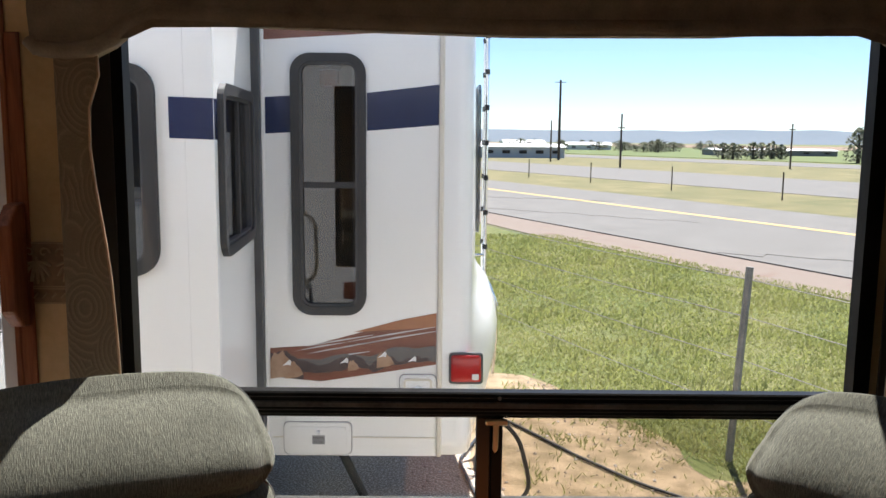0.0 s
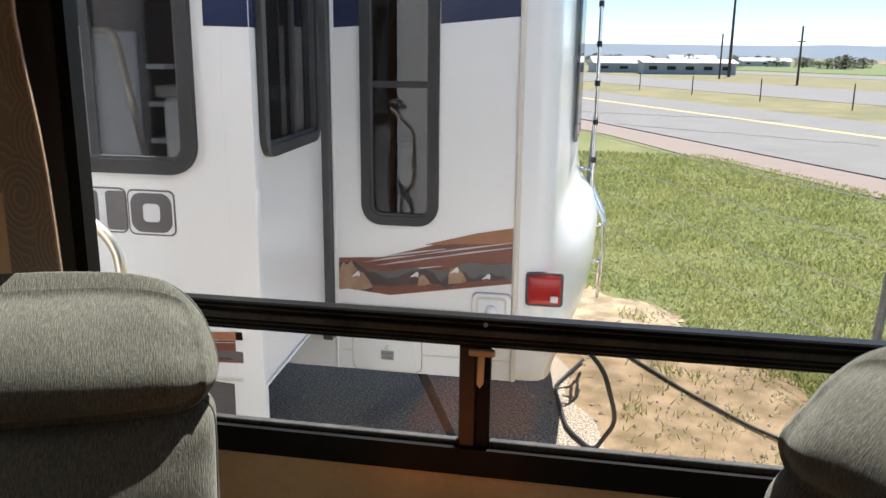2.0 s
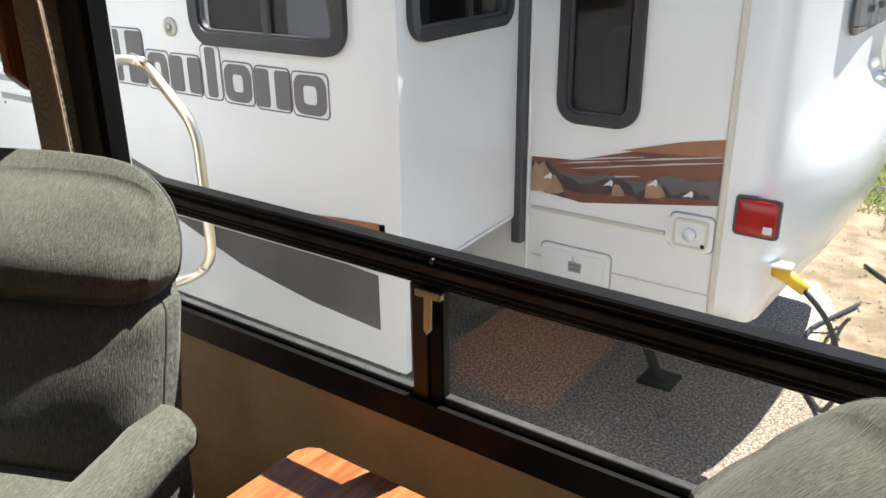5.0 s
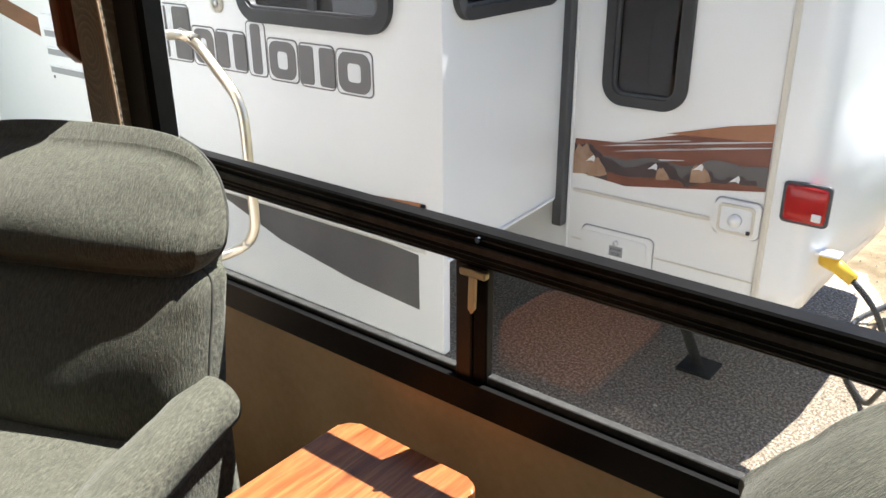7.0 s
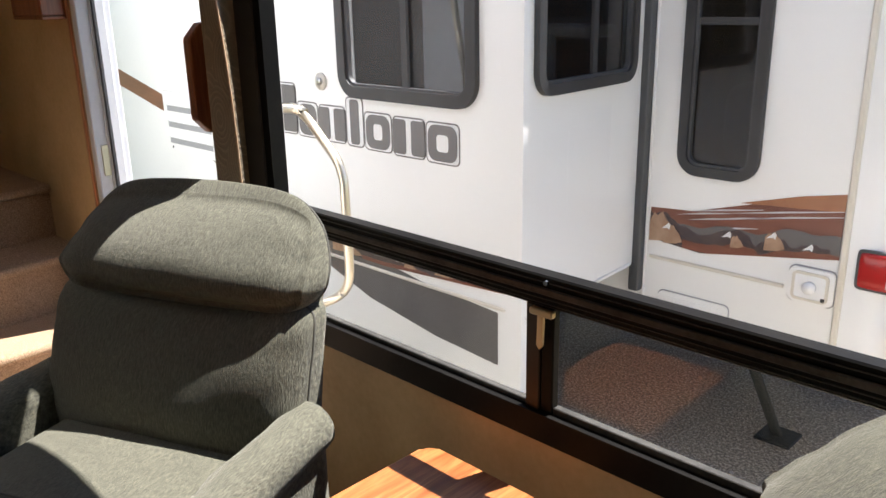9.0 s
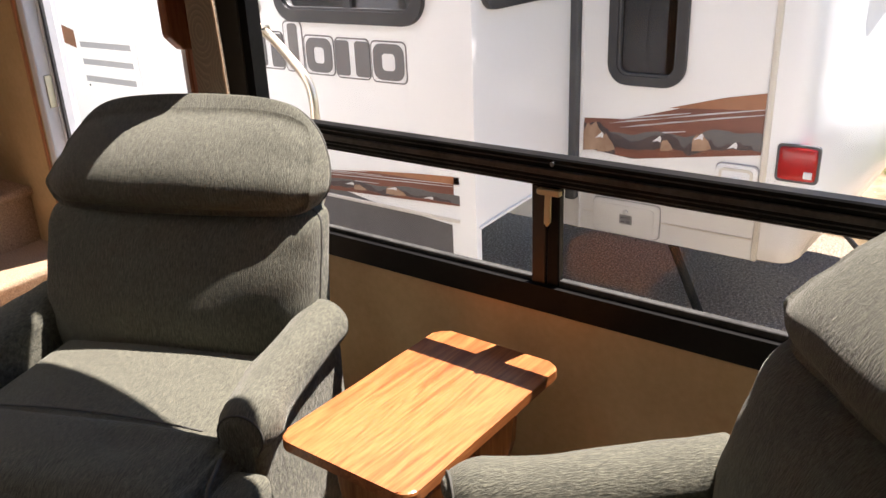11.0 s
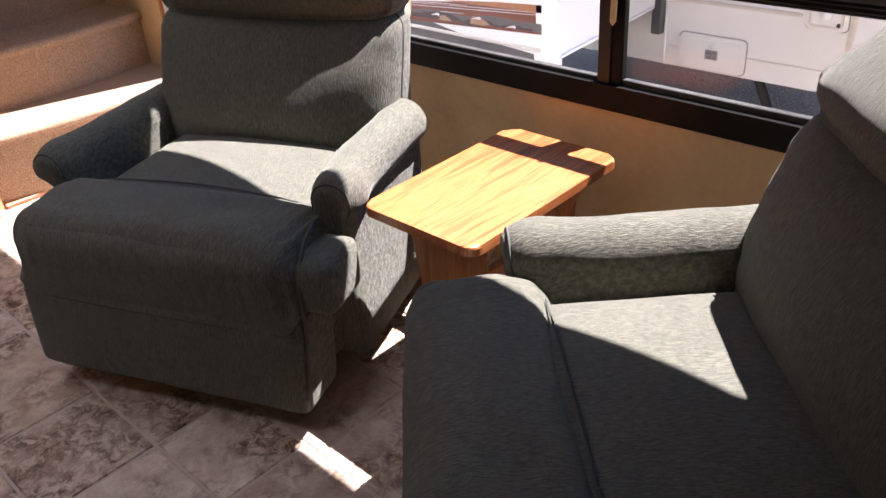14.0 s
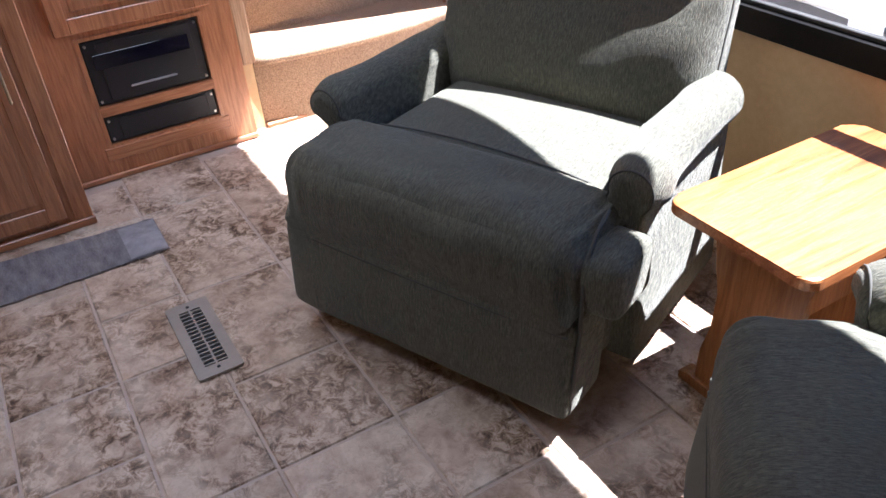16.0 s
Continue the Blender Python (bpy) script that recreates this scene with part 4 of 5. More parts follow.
def tape():
    t = thing("floor_tape", "strip of clear tape stuck to the tiles by the cabinet", "tape", pose(-1.77, -1.53, 0.004))
    bm = bmesh.new()
    n = 24
    rows = []
    for i in range(n + 1):
        y = 0.0 - 0.75 * i / n
        rows.append([bm.verts.new((x + 0.006 * noise.noise(Vector((y * 20, k, 0))), y, 0.003 + 0.003 * noise.noise(Vector((x * 30, y * 24, 3))))) for k, x in enumerate(np.linspace(-0.1 - 0.05 * (i / n), 0.13 - 0.0 * i / n, 6))])
    for a, b in zip(rows, rows[1:]):
        for k in range(5):
            bm.faces.new((a[k], a[k + 1], b[k + 1], b[k]))
    bmesh.ops.solidify(bm, geom=bm.faces[:], thickness=0.001)
    part("strip", bm, M["paper"], t)
    bm = bmesh.new()
    grid = [[bm.verts.new((-0.085 + 0.035 * i, -0.004 - 0.02 * j, 0.0085 + 0.003 * noise.noise(Vector((i * 0.9, j * 0.8, 6))))) for j in range(7)] for i in range(7)]
    for i in range(6):
        for j in range(6):
            bm.faces.new((grid[i][j], grid[i + 1][j], grid[i + 1][j + 1], grid[i][j + 1]))
    bmesh.ops.solidify(bm, geom=bm.faces[:], thickness=0.001)
    part("folded_end", bm, M["tape_fold"], t, "crumpled paler folded end")


tape()


# ---- outside of our own trailer ----
def own_shell():
    s = thing("own_trailer_shell", "white outer skin of the trailer around the window", "trailer", kind="structure")
    part("skin", wall_with_holes(-4.7, 2.7, -0.15, 2.75, [(WX0, WX1, WZ0, WZ1), (DX0, DX1, -0.15, 2.3), (-4.36, -3.40, 1.85, 2.05)], on_wall(0.062), 0.012), M["gel"], s)
    part("stripe", box(-1.0, 2.65, 0.062, 0.065, 0.35, 0.5), M["decal_brown"], s)
    part("roof", box(-4.7, 2.7, -3.4, 0.06, 2.75, 2.8), M["gel"], s)


own_shell()


def grab_rail():
    r = thing("grab_rail", "bent satin metal grab rail outside the entry door", "handrail")
    pts = bend([(-1.36, 0.064, 1.26), (-1.46, 0.37, 1.235), (-1.40, 0.37, 1.225), (-1.19, 0.37, 1.05), (-1.185, 0.37, 0.62), (-1.28, 0.37, 0.54), (-1.36, 0.064, 0.52)], 0.07, 6)
    part("bar", tube(pts, 0.017, 10), M["rail"], r, smooth=True)
    for z in (1.26, 0.52):
        part("bracket", box(-1.40, -1.32, 0.0625, 0.085, z - 0.04, z + 0.04, 0.008), M["white_frame"], r)


grab_rail()


# ---- the trailer next door ----
BY, SY, SX, ZB, ZT = 2.386, 1.30, -1.15, -0.13, 3.1
END = Matrix.Translation((-1.15, 1.30, 0)) @ Matrix.Rotation(radians(4.05), 4, "Z")


def framed_window(parent, name, m, x0, x1, z0, z1, r, bar=None, upright=None, wide=0.05, glass="tint"):
    w = part(name, add_ring(bmesh.new(), rounded(x0, x1, z0, z1, r), rounded(x0 + wide, x1 - wide, z0 + wide, z1 - wide, max(0.02, r - wide)), m, 0.03), M["rubber"], parent)
    inner = rounded(x0 + wide - 0.012, x1 - wide + 0.012, z0 + wide - 0.012, z1 - wide + 0.012, max(0.02, r - wide + 0.012))
    part("bead", add_ring(bmesh.new(), inner, rounded(x0 + wide + 0.012, x1 - wide - 0.012, z0 + wide + 0.012, z1 - wide - 0.012, max(0.015, r - wide - 0.012)), m @ Matrix.Translation((0, 0, -0.01)), 0.025), M["gasket"], w)
    if bar is not None:
        part("meeting_rail", prism([(x0 + wide, bar - 0.017), (x1 - wide, bar - 0.017), (x1 - wide, bar + 0.017), (x0 + wide, bar + 0.017)], m @ Matrix.Translation((0, 0, -0.005)), 0.016), M["rubber"], w)
    if upright is not None:
        part("upright", prism([(upright - 0.02, z0 + wide), (upright + 0.02, z0 + wide), (upright + 0.02, z1 - wide), (upright - 0.02, z1 - wide)], m @ Matrix.Translation((0, 0, -0.005)), 0.016), M["rubber"], w)
    pane = part("pane", prism(rounded(x0 + 0.01, x1 - 0.01, z0 + 0.01, z1 - 0.01, r - 0.01), m @ Matrix.Translation((0, 0, -0.012)), 0.004), M[glass], w, "dark tinted glass")
    pane.visible_shadow = False
    return w


def decal(bm, pts, y, lift=0.002):
    return add_prism(bm, pts, on_wall(y), lift)


def mountains(parent, x0, x1, z0, z1, y):
    """The printed mountain scene: a brown sweep, light streaks and rocky peaks."""
    def at(u, v):
        return (x0 + u * (x1 - x0), z0 + v * (z1 - z0))

    rng = random.Random(4)
    part("decal_sweep", decal(bmesh.new(), [at(0, 0.08), at(0.3, 0.0), at(1, 0.26), at(1, 1.0), at(0.85, 0.93), at(0.55, 0.72), at(0.25, 0.52), at(0, 0.48)], y), M["decal_brown"], parent)
    part("decal_sky", decal(bmesh.new(), [at(0.5, 0.72), at(1, 0.80), at(1, 1.0), at(0.8, 0.91)], y - 0.002), M["decal_rust"], parent)
    bm = bmesh.new()
    for a, b, v in ((0.15, 0.45, 0.44), (0.2, 0.62, 0.50), (0.22, 0.5, 0.40), (0.3, 0.74, 0.44), (0.42, 1.0, 0.56), (0.5, 1.0, 0.53), (0.36, 0.6, 0.34)):
        rise = 0.42 * (b - a)
        decal(bm, [at(a, v), at((a + b) / 2, v + rise * 0.48), at(b, v + rise), at(b, v + rise + 0.008), at((a + b) / 2, v + rise * 0.48 + 0.022)], y - 0.0028, 0.0012)
    part("decal_streaks", bm, M["decal_silver"], parent)
    def ridge(name, crest, base, jag, lift, mat):
        """One jagged range: its crest is broken into small teeth."""
        top = []
        for (u, v), (u2, v2) in zip(crest, crest[1:]):
            for k in range(4):
                t = k / 4
                top.append(at(u + t * (u2 - u), v + t * (v2 - v) + jag * (rng.random() - 0.4)))
        top.append(at(*crest[-1]))
        low = [at(u, base(u)) for u, _ in crest]
        part(name, decal(bmesh.new(), low + top[::-1], y - lift, 0.001), M[mat], parent)

    def floor_line(u):
        return 0.075 - 0.25 * u if u < 0.3 else 0.26 * (u - 0.3) / 0.7 + 0.004

    ridge("decal_haze", [(0.12, 0.34), (0.3, 0.33), (0.45, 0.4), (0.6, 0.38), (0.75, 0.5), (0.9, 0.5), (1.0, 0.52)], floor_line, 0.03, 0.0042, "decal_grey")
    ridge("decal_peaks", [(0.0, 0.40), (0.1, 0.44), (0.2, 0.28), (0.32, 0.22), (0.46, 0.36), (0.52, 0.40), (0.6, 0.25), (0.7, 0.40), (0.78, 0.30), (0.87, 0.38), (0.95, 0.34), (1.0, 0.30)], floor_line, 0.06, 0.0054, "decal_dark")
    ridge("decal_foothills", [(0.2, 0.12), (0.35, 0.14), (0.5, 0.20), (0.62, 0.16), (0.8, 0.26), (1.0, 0.30)], floor_line, 0.05, 0.0066, "decal_brown")
    for k, (u, v, r) in enumerate(((0.07, 0.24, 1.25), (0.14, 0.17, 0.8), (0.69, 0.33, 0.75), (0.5, 0.24, 0.5))):
        bm = decal(bmesh.new(), [at(max(0, u - 0.065 * r), v - 0.16 * r), at(u + 0.03 * r, v - 0.13 * r), at(u + 0.075 * r, v - 0.08 * r), at(u + 0.05 * r, v + 0.04 * r), at(u + 0.02 * r, v + 0.1 * r), at(u + 0.005 * r, v + 0.17 * r), at(u - 0.02 * r, v + 0.12 * r), at(u - 0.035 * r, v + 0.15 * r), at(max(0, u - 0.06 * r), v + 0.05 * r)], y - 0.009 - 0.0003 * k, 0.001)
        part("decal_rock", bm, M["decal_tan"], parent)
    for k, (u, v) in enumerate(((0.105, 0.27), (0.45, 0.31), (0.68, 0.40), (0.86, 0.34))):
        bm = decal(bmesh.new(), [at(u - 0.03, v - 0.04), at(u + 0.004, v - 0.02), at(u + 0.018, v - 0.035), at(u + 0.022, v + 0.02), at(u + 0.012, v + 0.05)], y - 0.012 - 0.0003 * k, 0.001)
        part("decal_snow", bm, M["decal_white"], parent)


def neighbour():
    n = thing("fifth_wheel_trailer", "white fifth-wheel trailer with navy stripe and mountain decals", "trailer")
    body = part("body_side", wall_with_holes(-9.0, -0.17, ZB, ZT, [(-0.985, -0.625, 0.755, 2.17), (-6.0, -1.24, 0.25, 2.42)], on_wall(BY + 0.05), 0.05), M["gel"], n)
    part("far_side", box(-9.0, -0.17, BY + 2.4, BY + 2.45, ZB, ZT), M["gel"], n)
    # unseen roof opening added to light the rooms behind the tinted glass
    part("roof", wall_with_holes(-9.0, -0.1, BY, BY + 2.45, [(-2.4, -1.6, BY + 0.3, BY + 0.9)], Matrix.Translation((0, 0, ZT)), 0.06), M["gel"], n)
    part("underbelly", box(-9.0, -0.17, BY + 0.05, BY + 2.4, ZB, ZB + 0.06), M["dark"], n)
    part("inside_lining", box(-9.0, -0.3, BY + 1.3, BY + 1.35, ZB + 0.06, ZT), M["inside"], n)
    part("front_wall", box(-9.05, -9.0, BY, BY + 2.45, ZB, ZT), M["gel"], n)
    framed_window(n, "tall_window", on_wall(BY), -1.015, -0.594, 0.723, 2.199, 0.11, bar=1.47)
    bl = part("inside_blind", box(-0.70, -0.66, BY + 0.25, BY + 0.27, 0.75, 2.2), M["white_frame"], n)
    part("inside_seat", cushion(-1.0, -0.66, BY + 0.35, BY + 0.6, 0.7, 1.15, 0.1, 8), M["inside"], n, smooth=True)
    # stripe
    bm = decal(bmesh.new(), [(-1.16, 1.755), (-1.02, 1.763), (-1.02, 1.966), (-1.16, 1.957)], BY)
    part("navy_stripe", bm, M["navy"], n)
    bm = decal(bmesh.new(), [(-0.59, 1.775), (-0.18, 1.812), (-0.18, 2.036), (-0.32, 2.018), (-0.59, 1.985)], BY)
    part("navy_stripe", bm, M["navy"], n)
    mountains(n, -1.155, -0.19, 0.322, 0.735, BY)
    part("slide_seal", box(-1.24, -1.181, BY - 0.06, BY, 0.05, ZT - 0.2, 0.005), M["gasket"], n)
    part("seal_trim", box(-1.181, -1.168, BY - 0.012, BY, ZB, ZT, 0.003), M["gel"], n)
    part("rub_rail", box(-1.15, -0.42, BY - 0.014, BY, 0.242, 0.262, 0.005), M["cream"], n)
    part("lower_line", box(-1.15, -0.19, BY - 0.006, BY, -0.02, -0.012, 0.002), M["cream"], n)
    part("corner_trim", box(-0.185, -0.155, BY - 0.016, BY + 0.01, ZB, ZT, 0.006), M["cream"], n)
    inlet = part("power_inlet", prism(rounded(-0.40, -0.19, 0.195, 0.368, 0.03), on_wall(BY), 0.02, 0.008), M["gel"], n)
    # raised cream ring stands in for the inlet's darker recess
    part("inlet_recess_ring", add_ring(bmesh.new(), rounded(-0.378, -0.212, 0.212, 0.351, 0.022), rounded(-0.366, -0.224, 0.224, 0.339, 0.016), on_wall(BY - 0.021), 0.011), M["cream"], inlet)
    # raised grey ring paints the shade line round the inlet
    part("inlet_gap_shade", add_ring(bmesh.new(), rounded(-0.405, -0.185, 0.19, 0.373, 0.032), rounded(-0.398, -0.192, 0.197, 0.366, 0.028), on_wall(BY), 0.006), M["label_gap_grey"], inlet)
    part("inlet_lid", prism(rounded(-0.375, -0.215, 0.215, 0.348, 0.02), on_wall(BY - 0.02), 0.008, 0.004), M["cap"], inlet)
    part("inlet_knob", tube([(-0.295, BY - 0.028, 0.28), (-0.295, BY - 0.05, 0.28)], 0.03, 16), M["cap"], inlet, smooth=True)
    part("inlet_lock", box(-0.24, -0.222, BY - 0.036, BY - 0.028, 0.222, 0.24, 0.002), M["rubber"], inlet)
    hatch = part("service_hatch", prism(rounded(-1.08, -0.685, -0.118, 0.075, 0.03), on_wall(BY), 0.012, 0.006), M["gel"], n)
    # raised grey ring paints the shade line round the hatch door
    part("hatch_gap_shade", add_ring(bmesh.new(), rounded(-1.085, -0.68, -0.123, 0.08, 0.032), rounded(-1.078, -0.687, -0.116, 0.073, 0.028), on_wall(BY), 0.004), M["label_gap_grey"], hatch)
    part("hatch_panel", prism(rounded(-1.05, -0.715, -0.1, 0.05, 0.02), on_wall(BY - 0.012), 0.005, 0.003), M["gel"], hatch)
    part("hatch_label", box(-0.915, -0.84, BY - 0.0185, BY - 0.0172, -0.055, 0.0), M["label_gap_grey"], hatch)
    part("hatch_knob", tube([(-0.878, BY - 0.017, 0.02), (-0.878, BY - 0.03, 0.02)], 0.012, 10), M["cap"], hatch, smooth=True)
    for word, z in (("SEWER", -0.024), ("HOSE", -0.048)):
        text = bpy.data.curves.new("lettering", "FONT")
        text.body, text.size, text.align_x, text.extrude = word, 0.021, "CENTER", 0.0004
        text.materials.append(M["rubber"])
        ob = new("lettering", text)
        ob.parent = hatch
        ob.matrix_basis = Matrix.Translation((-0.878, BY - 0.0192, z)) @ STAND

    # rear cap, round in plan, with a bulging lower bumper
    plan = [(-0.17, 0.0), (-0.08, 0.002), (-0.03, 0.015), (0.0, 0.05), (0.02, 0.12), (0.03, 0.25), (0.05, 0.5), (0.07, 0.9), (0.085, 1.3), (0.09, 1.8), (0.08, 2.2), (0.05, 2.38), (0.0, 2.43), (-0.08, 2.448), (-0.17, 2.45)]
    levels = [(-0.12, -0.02, 1.0), (-0.02, 0.05, 1.0), (0.12, 0.11, 1.0), (0.3, 0.15, 1.0), (0.5, 0.16, 1.0), (0.66, 0.12, 1.0), (0.78, 0.03, 1.0), (0.88, 0.0, 1.0), (1.3, 0.0, 1.0), (2.0, -0.01, 1.0), (2.9, -0.04, 1.0), (3.1, -0.12, 1.0)]
    bm = bmesh.new()
    rows = []
    for z, out, _ in levels:
        rows.append([bm.verts.new((x + out * max(0.0, min(1.0, (y - 0.16) / 0.5, (2.33 - y) / 0.5)) ** 0.8 * (1 if x > 0.01 else 0), BY + y, z)) for x, y in plan])
    for a, b in zip(rows, rows[1:]):
        for k in range(len(plan) - 1):
            bm.faces.new((a[k], a[k + 1], b[k + 1], b[k]))
    bm.faces.new(rows[0][::-1]), bm.faces.new(rows[-1])
    cap = part("rear_cap", bm, M["cap"], n, smooth=True)
    cap.data.polygons.foreach_set("use_smooth", [len(p.vertices) == 4 for p in cap.data.polygons])
    part("rear_window", prism(rounded(BY + 0.85, BY + 1.95, 1.1, 2.1, 0.1), on_side(0.078), 0.018, 0.005), M["tint"], n, "dark tinted rear glass")
    tail = part("tail_light", cushion(-0.105, 0.075, BY - 0.022, BY + 0.06, 0.325, 0.492, 0.018, 8), M["red"], n, "red plastic tail light", smooth=True)
    part("reverse_lens", box(0.02, 0.06, BY - 0.027, BY - 0.022, 0.345, 0.38, 0.003), M["decal_white"], tail)
    part("light_bezel", prism(rounded(-0.115, 0.085, 0.315, 0.502, 0.02), on_wall(BY + 0.012), 0.018, 0.004), M["gasket"], tail)
    plug = part("power_plug", tube([(0.03, BY + 0.22, 0.11), (0.12, BY + 0.19, 0.085), (0.2, BY + 0.16, 0.05)], lambda t: 0.04 - 0.012 * t, 12), M["yellow"], n, "yellow power plug", smooth=True)
    part("plug_flap", box(0.02, 0.13, BY + 0.14, BY + 0.22, 0.135, 0.15, 0.004), M["gel"], plug)

    # slide-out
    s = part("slide_out", wall_with_holes(-6.0, SX, -0.24, 2.45, [(-2.285, -1.455, 1.185, 1.98)], on_wall(SY + 0.04), 0.04), M["gel"], n)
    # unseen opening in the slide's top, added so sun reaches the things inside
    part("slide_top", wall_with_holes(-6.0, -1.2, SY, BY + 0.2, [(-2.3, -1.4, SY + 0.35, SY + 0.95)], Matrix.Translation((0, 0, 2.452)), 0.03), M["gel"], n)
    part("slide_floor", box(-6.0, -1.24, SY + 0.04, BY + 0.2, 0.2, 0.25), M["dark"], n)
    part("slide_end", wall_with_holes(0.04, 1.10, 0.2, 2.42, [(0.11, 0.89, 1.23, 1.93)], END @ on_side(-0.04), 0.04), M["gel"], n)
    part("slide_end_trim", box(0, 0.012, 0.02, 1.0, 0.2, 0.216, 0.003, m=END), M["gel"], n)
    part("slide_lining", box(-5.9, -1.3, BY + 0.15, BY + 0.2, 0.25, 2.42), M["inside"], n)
    part("cornerboard", box(-1.275, SX + 0.002, SY - 0.004, SY, -0.24, 2.45, 0.002), M["gel"], n)
    framed_window(n, "slide_window", on_wall(SY), -2.345, -1.395, 1.125, 2.04, 0.12, upright=-1.86, wide=0.06, glass="clear_tint")
    framed_window(n, "end_window", END @ on_side(0), 0.07, 0.93, 1.19, 1.97, 0.10, wide=0.05, upright=0.55)
    part("inside_cabinet", box(-1.74, -1.44, SY + 0.34, SY + 0.62, 0.9, 1.42, 0.02), M["gel"], n, "pale cabinet behind the glass")
    part("inside_counter", box(-1.95, -1.3, SY + 0.64, SY + 0.9, 1.40, 1.46, 0.01), M["cream"], n)
    part("inside_door", box(-2.32, -1.98, SY + 0.55, SY + 0.58, 0.4, 1.72, 0.01), M["white_frame"], n)
    part("inside_rail", tube(bend([(-2.36, SY + 0.5, 1.72), (-2.05, SY + 0.5, 1.72), (-1.93, SY + 0.5, 1.1)], 0.06), 0.018, 8), M["rail"], n, smooth=True)
    for z in (1.18, 1.36, 1.54):
        part("inside_shelf", box(-1.96, -1.86, SY + 0.6, SY + 0.8, z, z + 0.025, 0.003), M["gel"], n)
    bm = decal(bmesh.new(), [(-1.34, 1.725), (SX, 1.72), (SX, 1.895), (-1.34, 1.9)], SY - 0.004)
    part("navy_stripe", bm, M["navy"], n)
    part("navy_stripe", prism([(0.0, 1.72), (0.07, 1.72), (0.07, 1.895), (0.0, 1.895)], END @ on_side(0.001), 0.002), M["navy"], n)
    # dark sweep, mountains and rub rail along the slide's skirt
    bm = decal(bmesh.new(), [(-3.75, 0.62), (-3.3, 0.55), (-2.8, 0.43), (-2.3, 0.32), (-1.8, 0.24), (-1.29, 0.205), (-1.29, -0.06), (-1.7, -0.03), (-2.2, 0.05), (-2.8, 0.24), (-3.3, 0.45)], SY)
    part("grey_sweep", bm, M["decal_grey"], n)
    mountains(n, -2.5, -1.24, 0.26, 0.45, SY)
    part("rub_rail", box(-6.0, -1.24, SY - 0.014, SY, 0.222, 0.24, 0.005), M["cream"], n)
    bm = decal(bmesh.new(), [(-5.95, 1.365), (-4.325, 1.0), (-4.325, 0.885), (-5.95, 1.235)], SY)
    part("brown_stripe", bm, M["decal_brown"], n)
    vent = part("refrigerator_vent", prism(rounded(-4.31, -3.65, 0.62, 1.03, 0.012), on_wall(SY), 0.012, 0.005), M["gel"], n)
    for z in (0.92, 0.81, 0.70):
        # grey strip on the panel stands in for the shade of an open slot
        part("slot", box(-4.26, -3.70, SY - 0.0135, SY - 0.012, z - 0.022, z + 0.014, 0.0), M["label_gap_grey"], vent)
        part("slat", box(-4.27, -3.69, SY - 0.02, SY - 0.012, z + 0.015, z + 0.028, 0.003), M["gel"], vent)
    part("screw", box(-4.24, -4.225, SY - 0.016, SY - 0.012, 0.645, 0.66, 0.002), M["rubber"], vent)
    part("top_band", decal(bmesh.new(), [(-1.16, 2.27), (-0.18, 2.335), (-0.18, 2.45), (-1.16, 2.42)], BY), M["decal_brown"], n)
    # reflection of the own trailer's porch lamp, built as a solid behind the glass
    lamp = part("inside_lamp", cushion(-0.87, -0.76, BY + 0.1, BY + 0.16, 2.02, 2.12, 0.02, 8), M["amber"], n, "amber porch lamp reflection built as a lens behind the glass", smooth=True)
    part("mirrored_lamp_cap", box(-0.88, -0.75, BY + 0.09, BY + 0.17, 2.121, 2.145, 0.004), M["white_frame"], lamp)
    lock = part("lock", tube([(-2.52, SY, 1.19), (-2.52, SY - 0.012, 1.19)], 0.045, 20), M["cream"], n, smooth=True)
    part("lock_barrel", tube([(-2.52, SY - 0.012, 1.19), (-2.52, SY - 0.02, 1.19)], 0.02, 16), M["steel"], lock, smooth=True)
    # the maker's word on the slide: seven plain stroke shapes with a pale edge
    x = -3.1
    for k, (w, h) in enumerate(((0.34, 0.26), (0.19, 0.17), (0.23, 0.17), (0.14, 0.23), (0.21, 0.17), (0.23, 0.17), (0.22, 0.17))):
        z = 0.895 - 0.004 * k
        edge = part("emblem_edge", prism(rounded(x, x + w, z - 0.014, z + h + 0.014, 0.03), on_wall(SY), 0.002), M["decal_grey"], n)
        part("emblem_inline", prism(rounded(x + 0.007, x + w - 0.007, z - 0.007, z + h + 0.007, 0.024), on_wall(SY - 0.002), 0.001), M["decal_white"], edge)
        bm = bmesh.new()
        if k in (1, 4, 6):
            add_ring(bm, rounded(x + 0.015, x + w - 0.015, z, z + h, 0.05), rounded(x + 0.07, x + w - 0.07, z + 0.045, z + h - 0.045, 0.02), on_wall(SY - 0.003), 0.002)
        else:
            for a in ((0.015, 0.42), (0.58, 0.985)) if k != 3 else ((0.25, 0.75),):
                add_prism(bm, rounded(x + w * a[0], x + w * a[1], z, z + h, 0.018), on_wall(SY - 0.003), 0.002)
        part("emblem_stroke", bm, M["decal_grey"], edge)
        x += w + 0.004
    # ladder on the rear
    lad = part("ladder", bmesh.new(), M["chrome"], n)
    for y in (4.35, 4.70):
        rail = bend([(0.06, y, 3.17), (0.20, y, 3.09), (0.20, y, 0.62), (0.30, y, 0.42), (0.31, y, 0.12), (0.28, y, -0.2)], 0.06)
        part("ladder_rail", tube(rail, 0.014, 8), M["chrome"], lad, smooth=True)
    for k, z in enumerate((2.55, 2.27, 1.99, 1.71, 1.43, 1.15, 0.87)):
        part("rung", tube([(0.20, 4.35, z), (0.20, 4.70, z)], 0.013, 8), M["chrome"], lad, smooth=True)
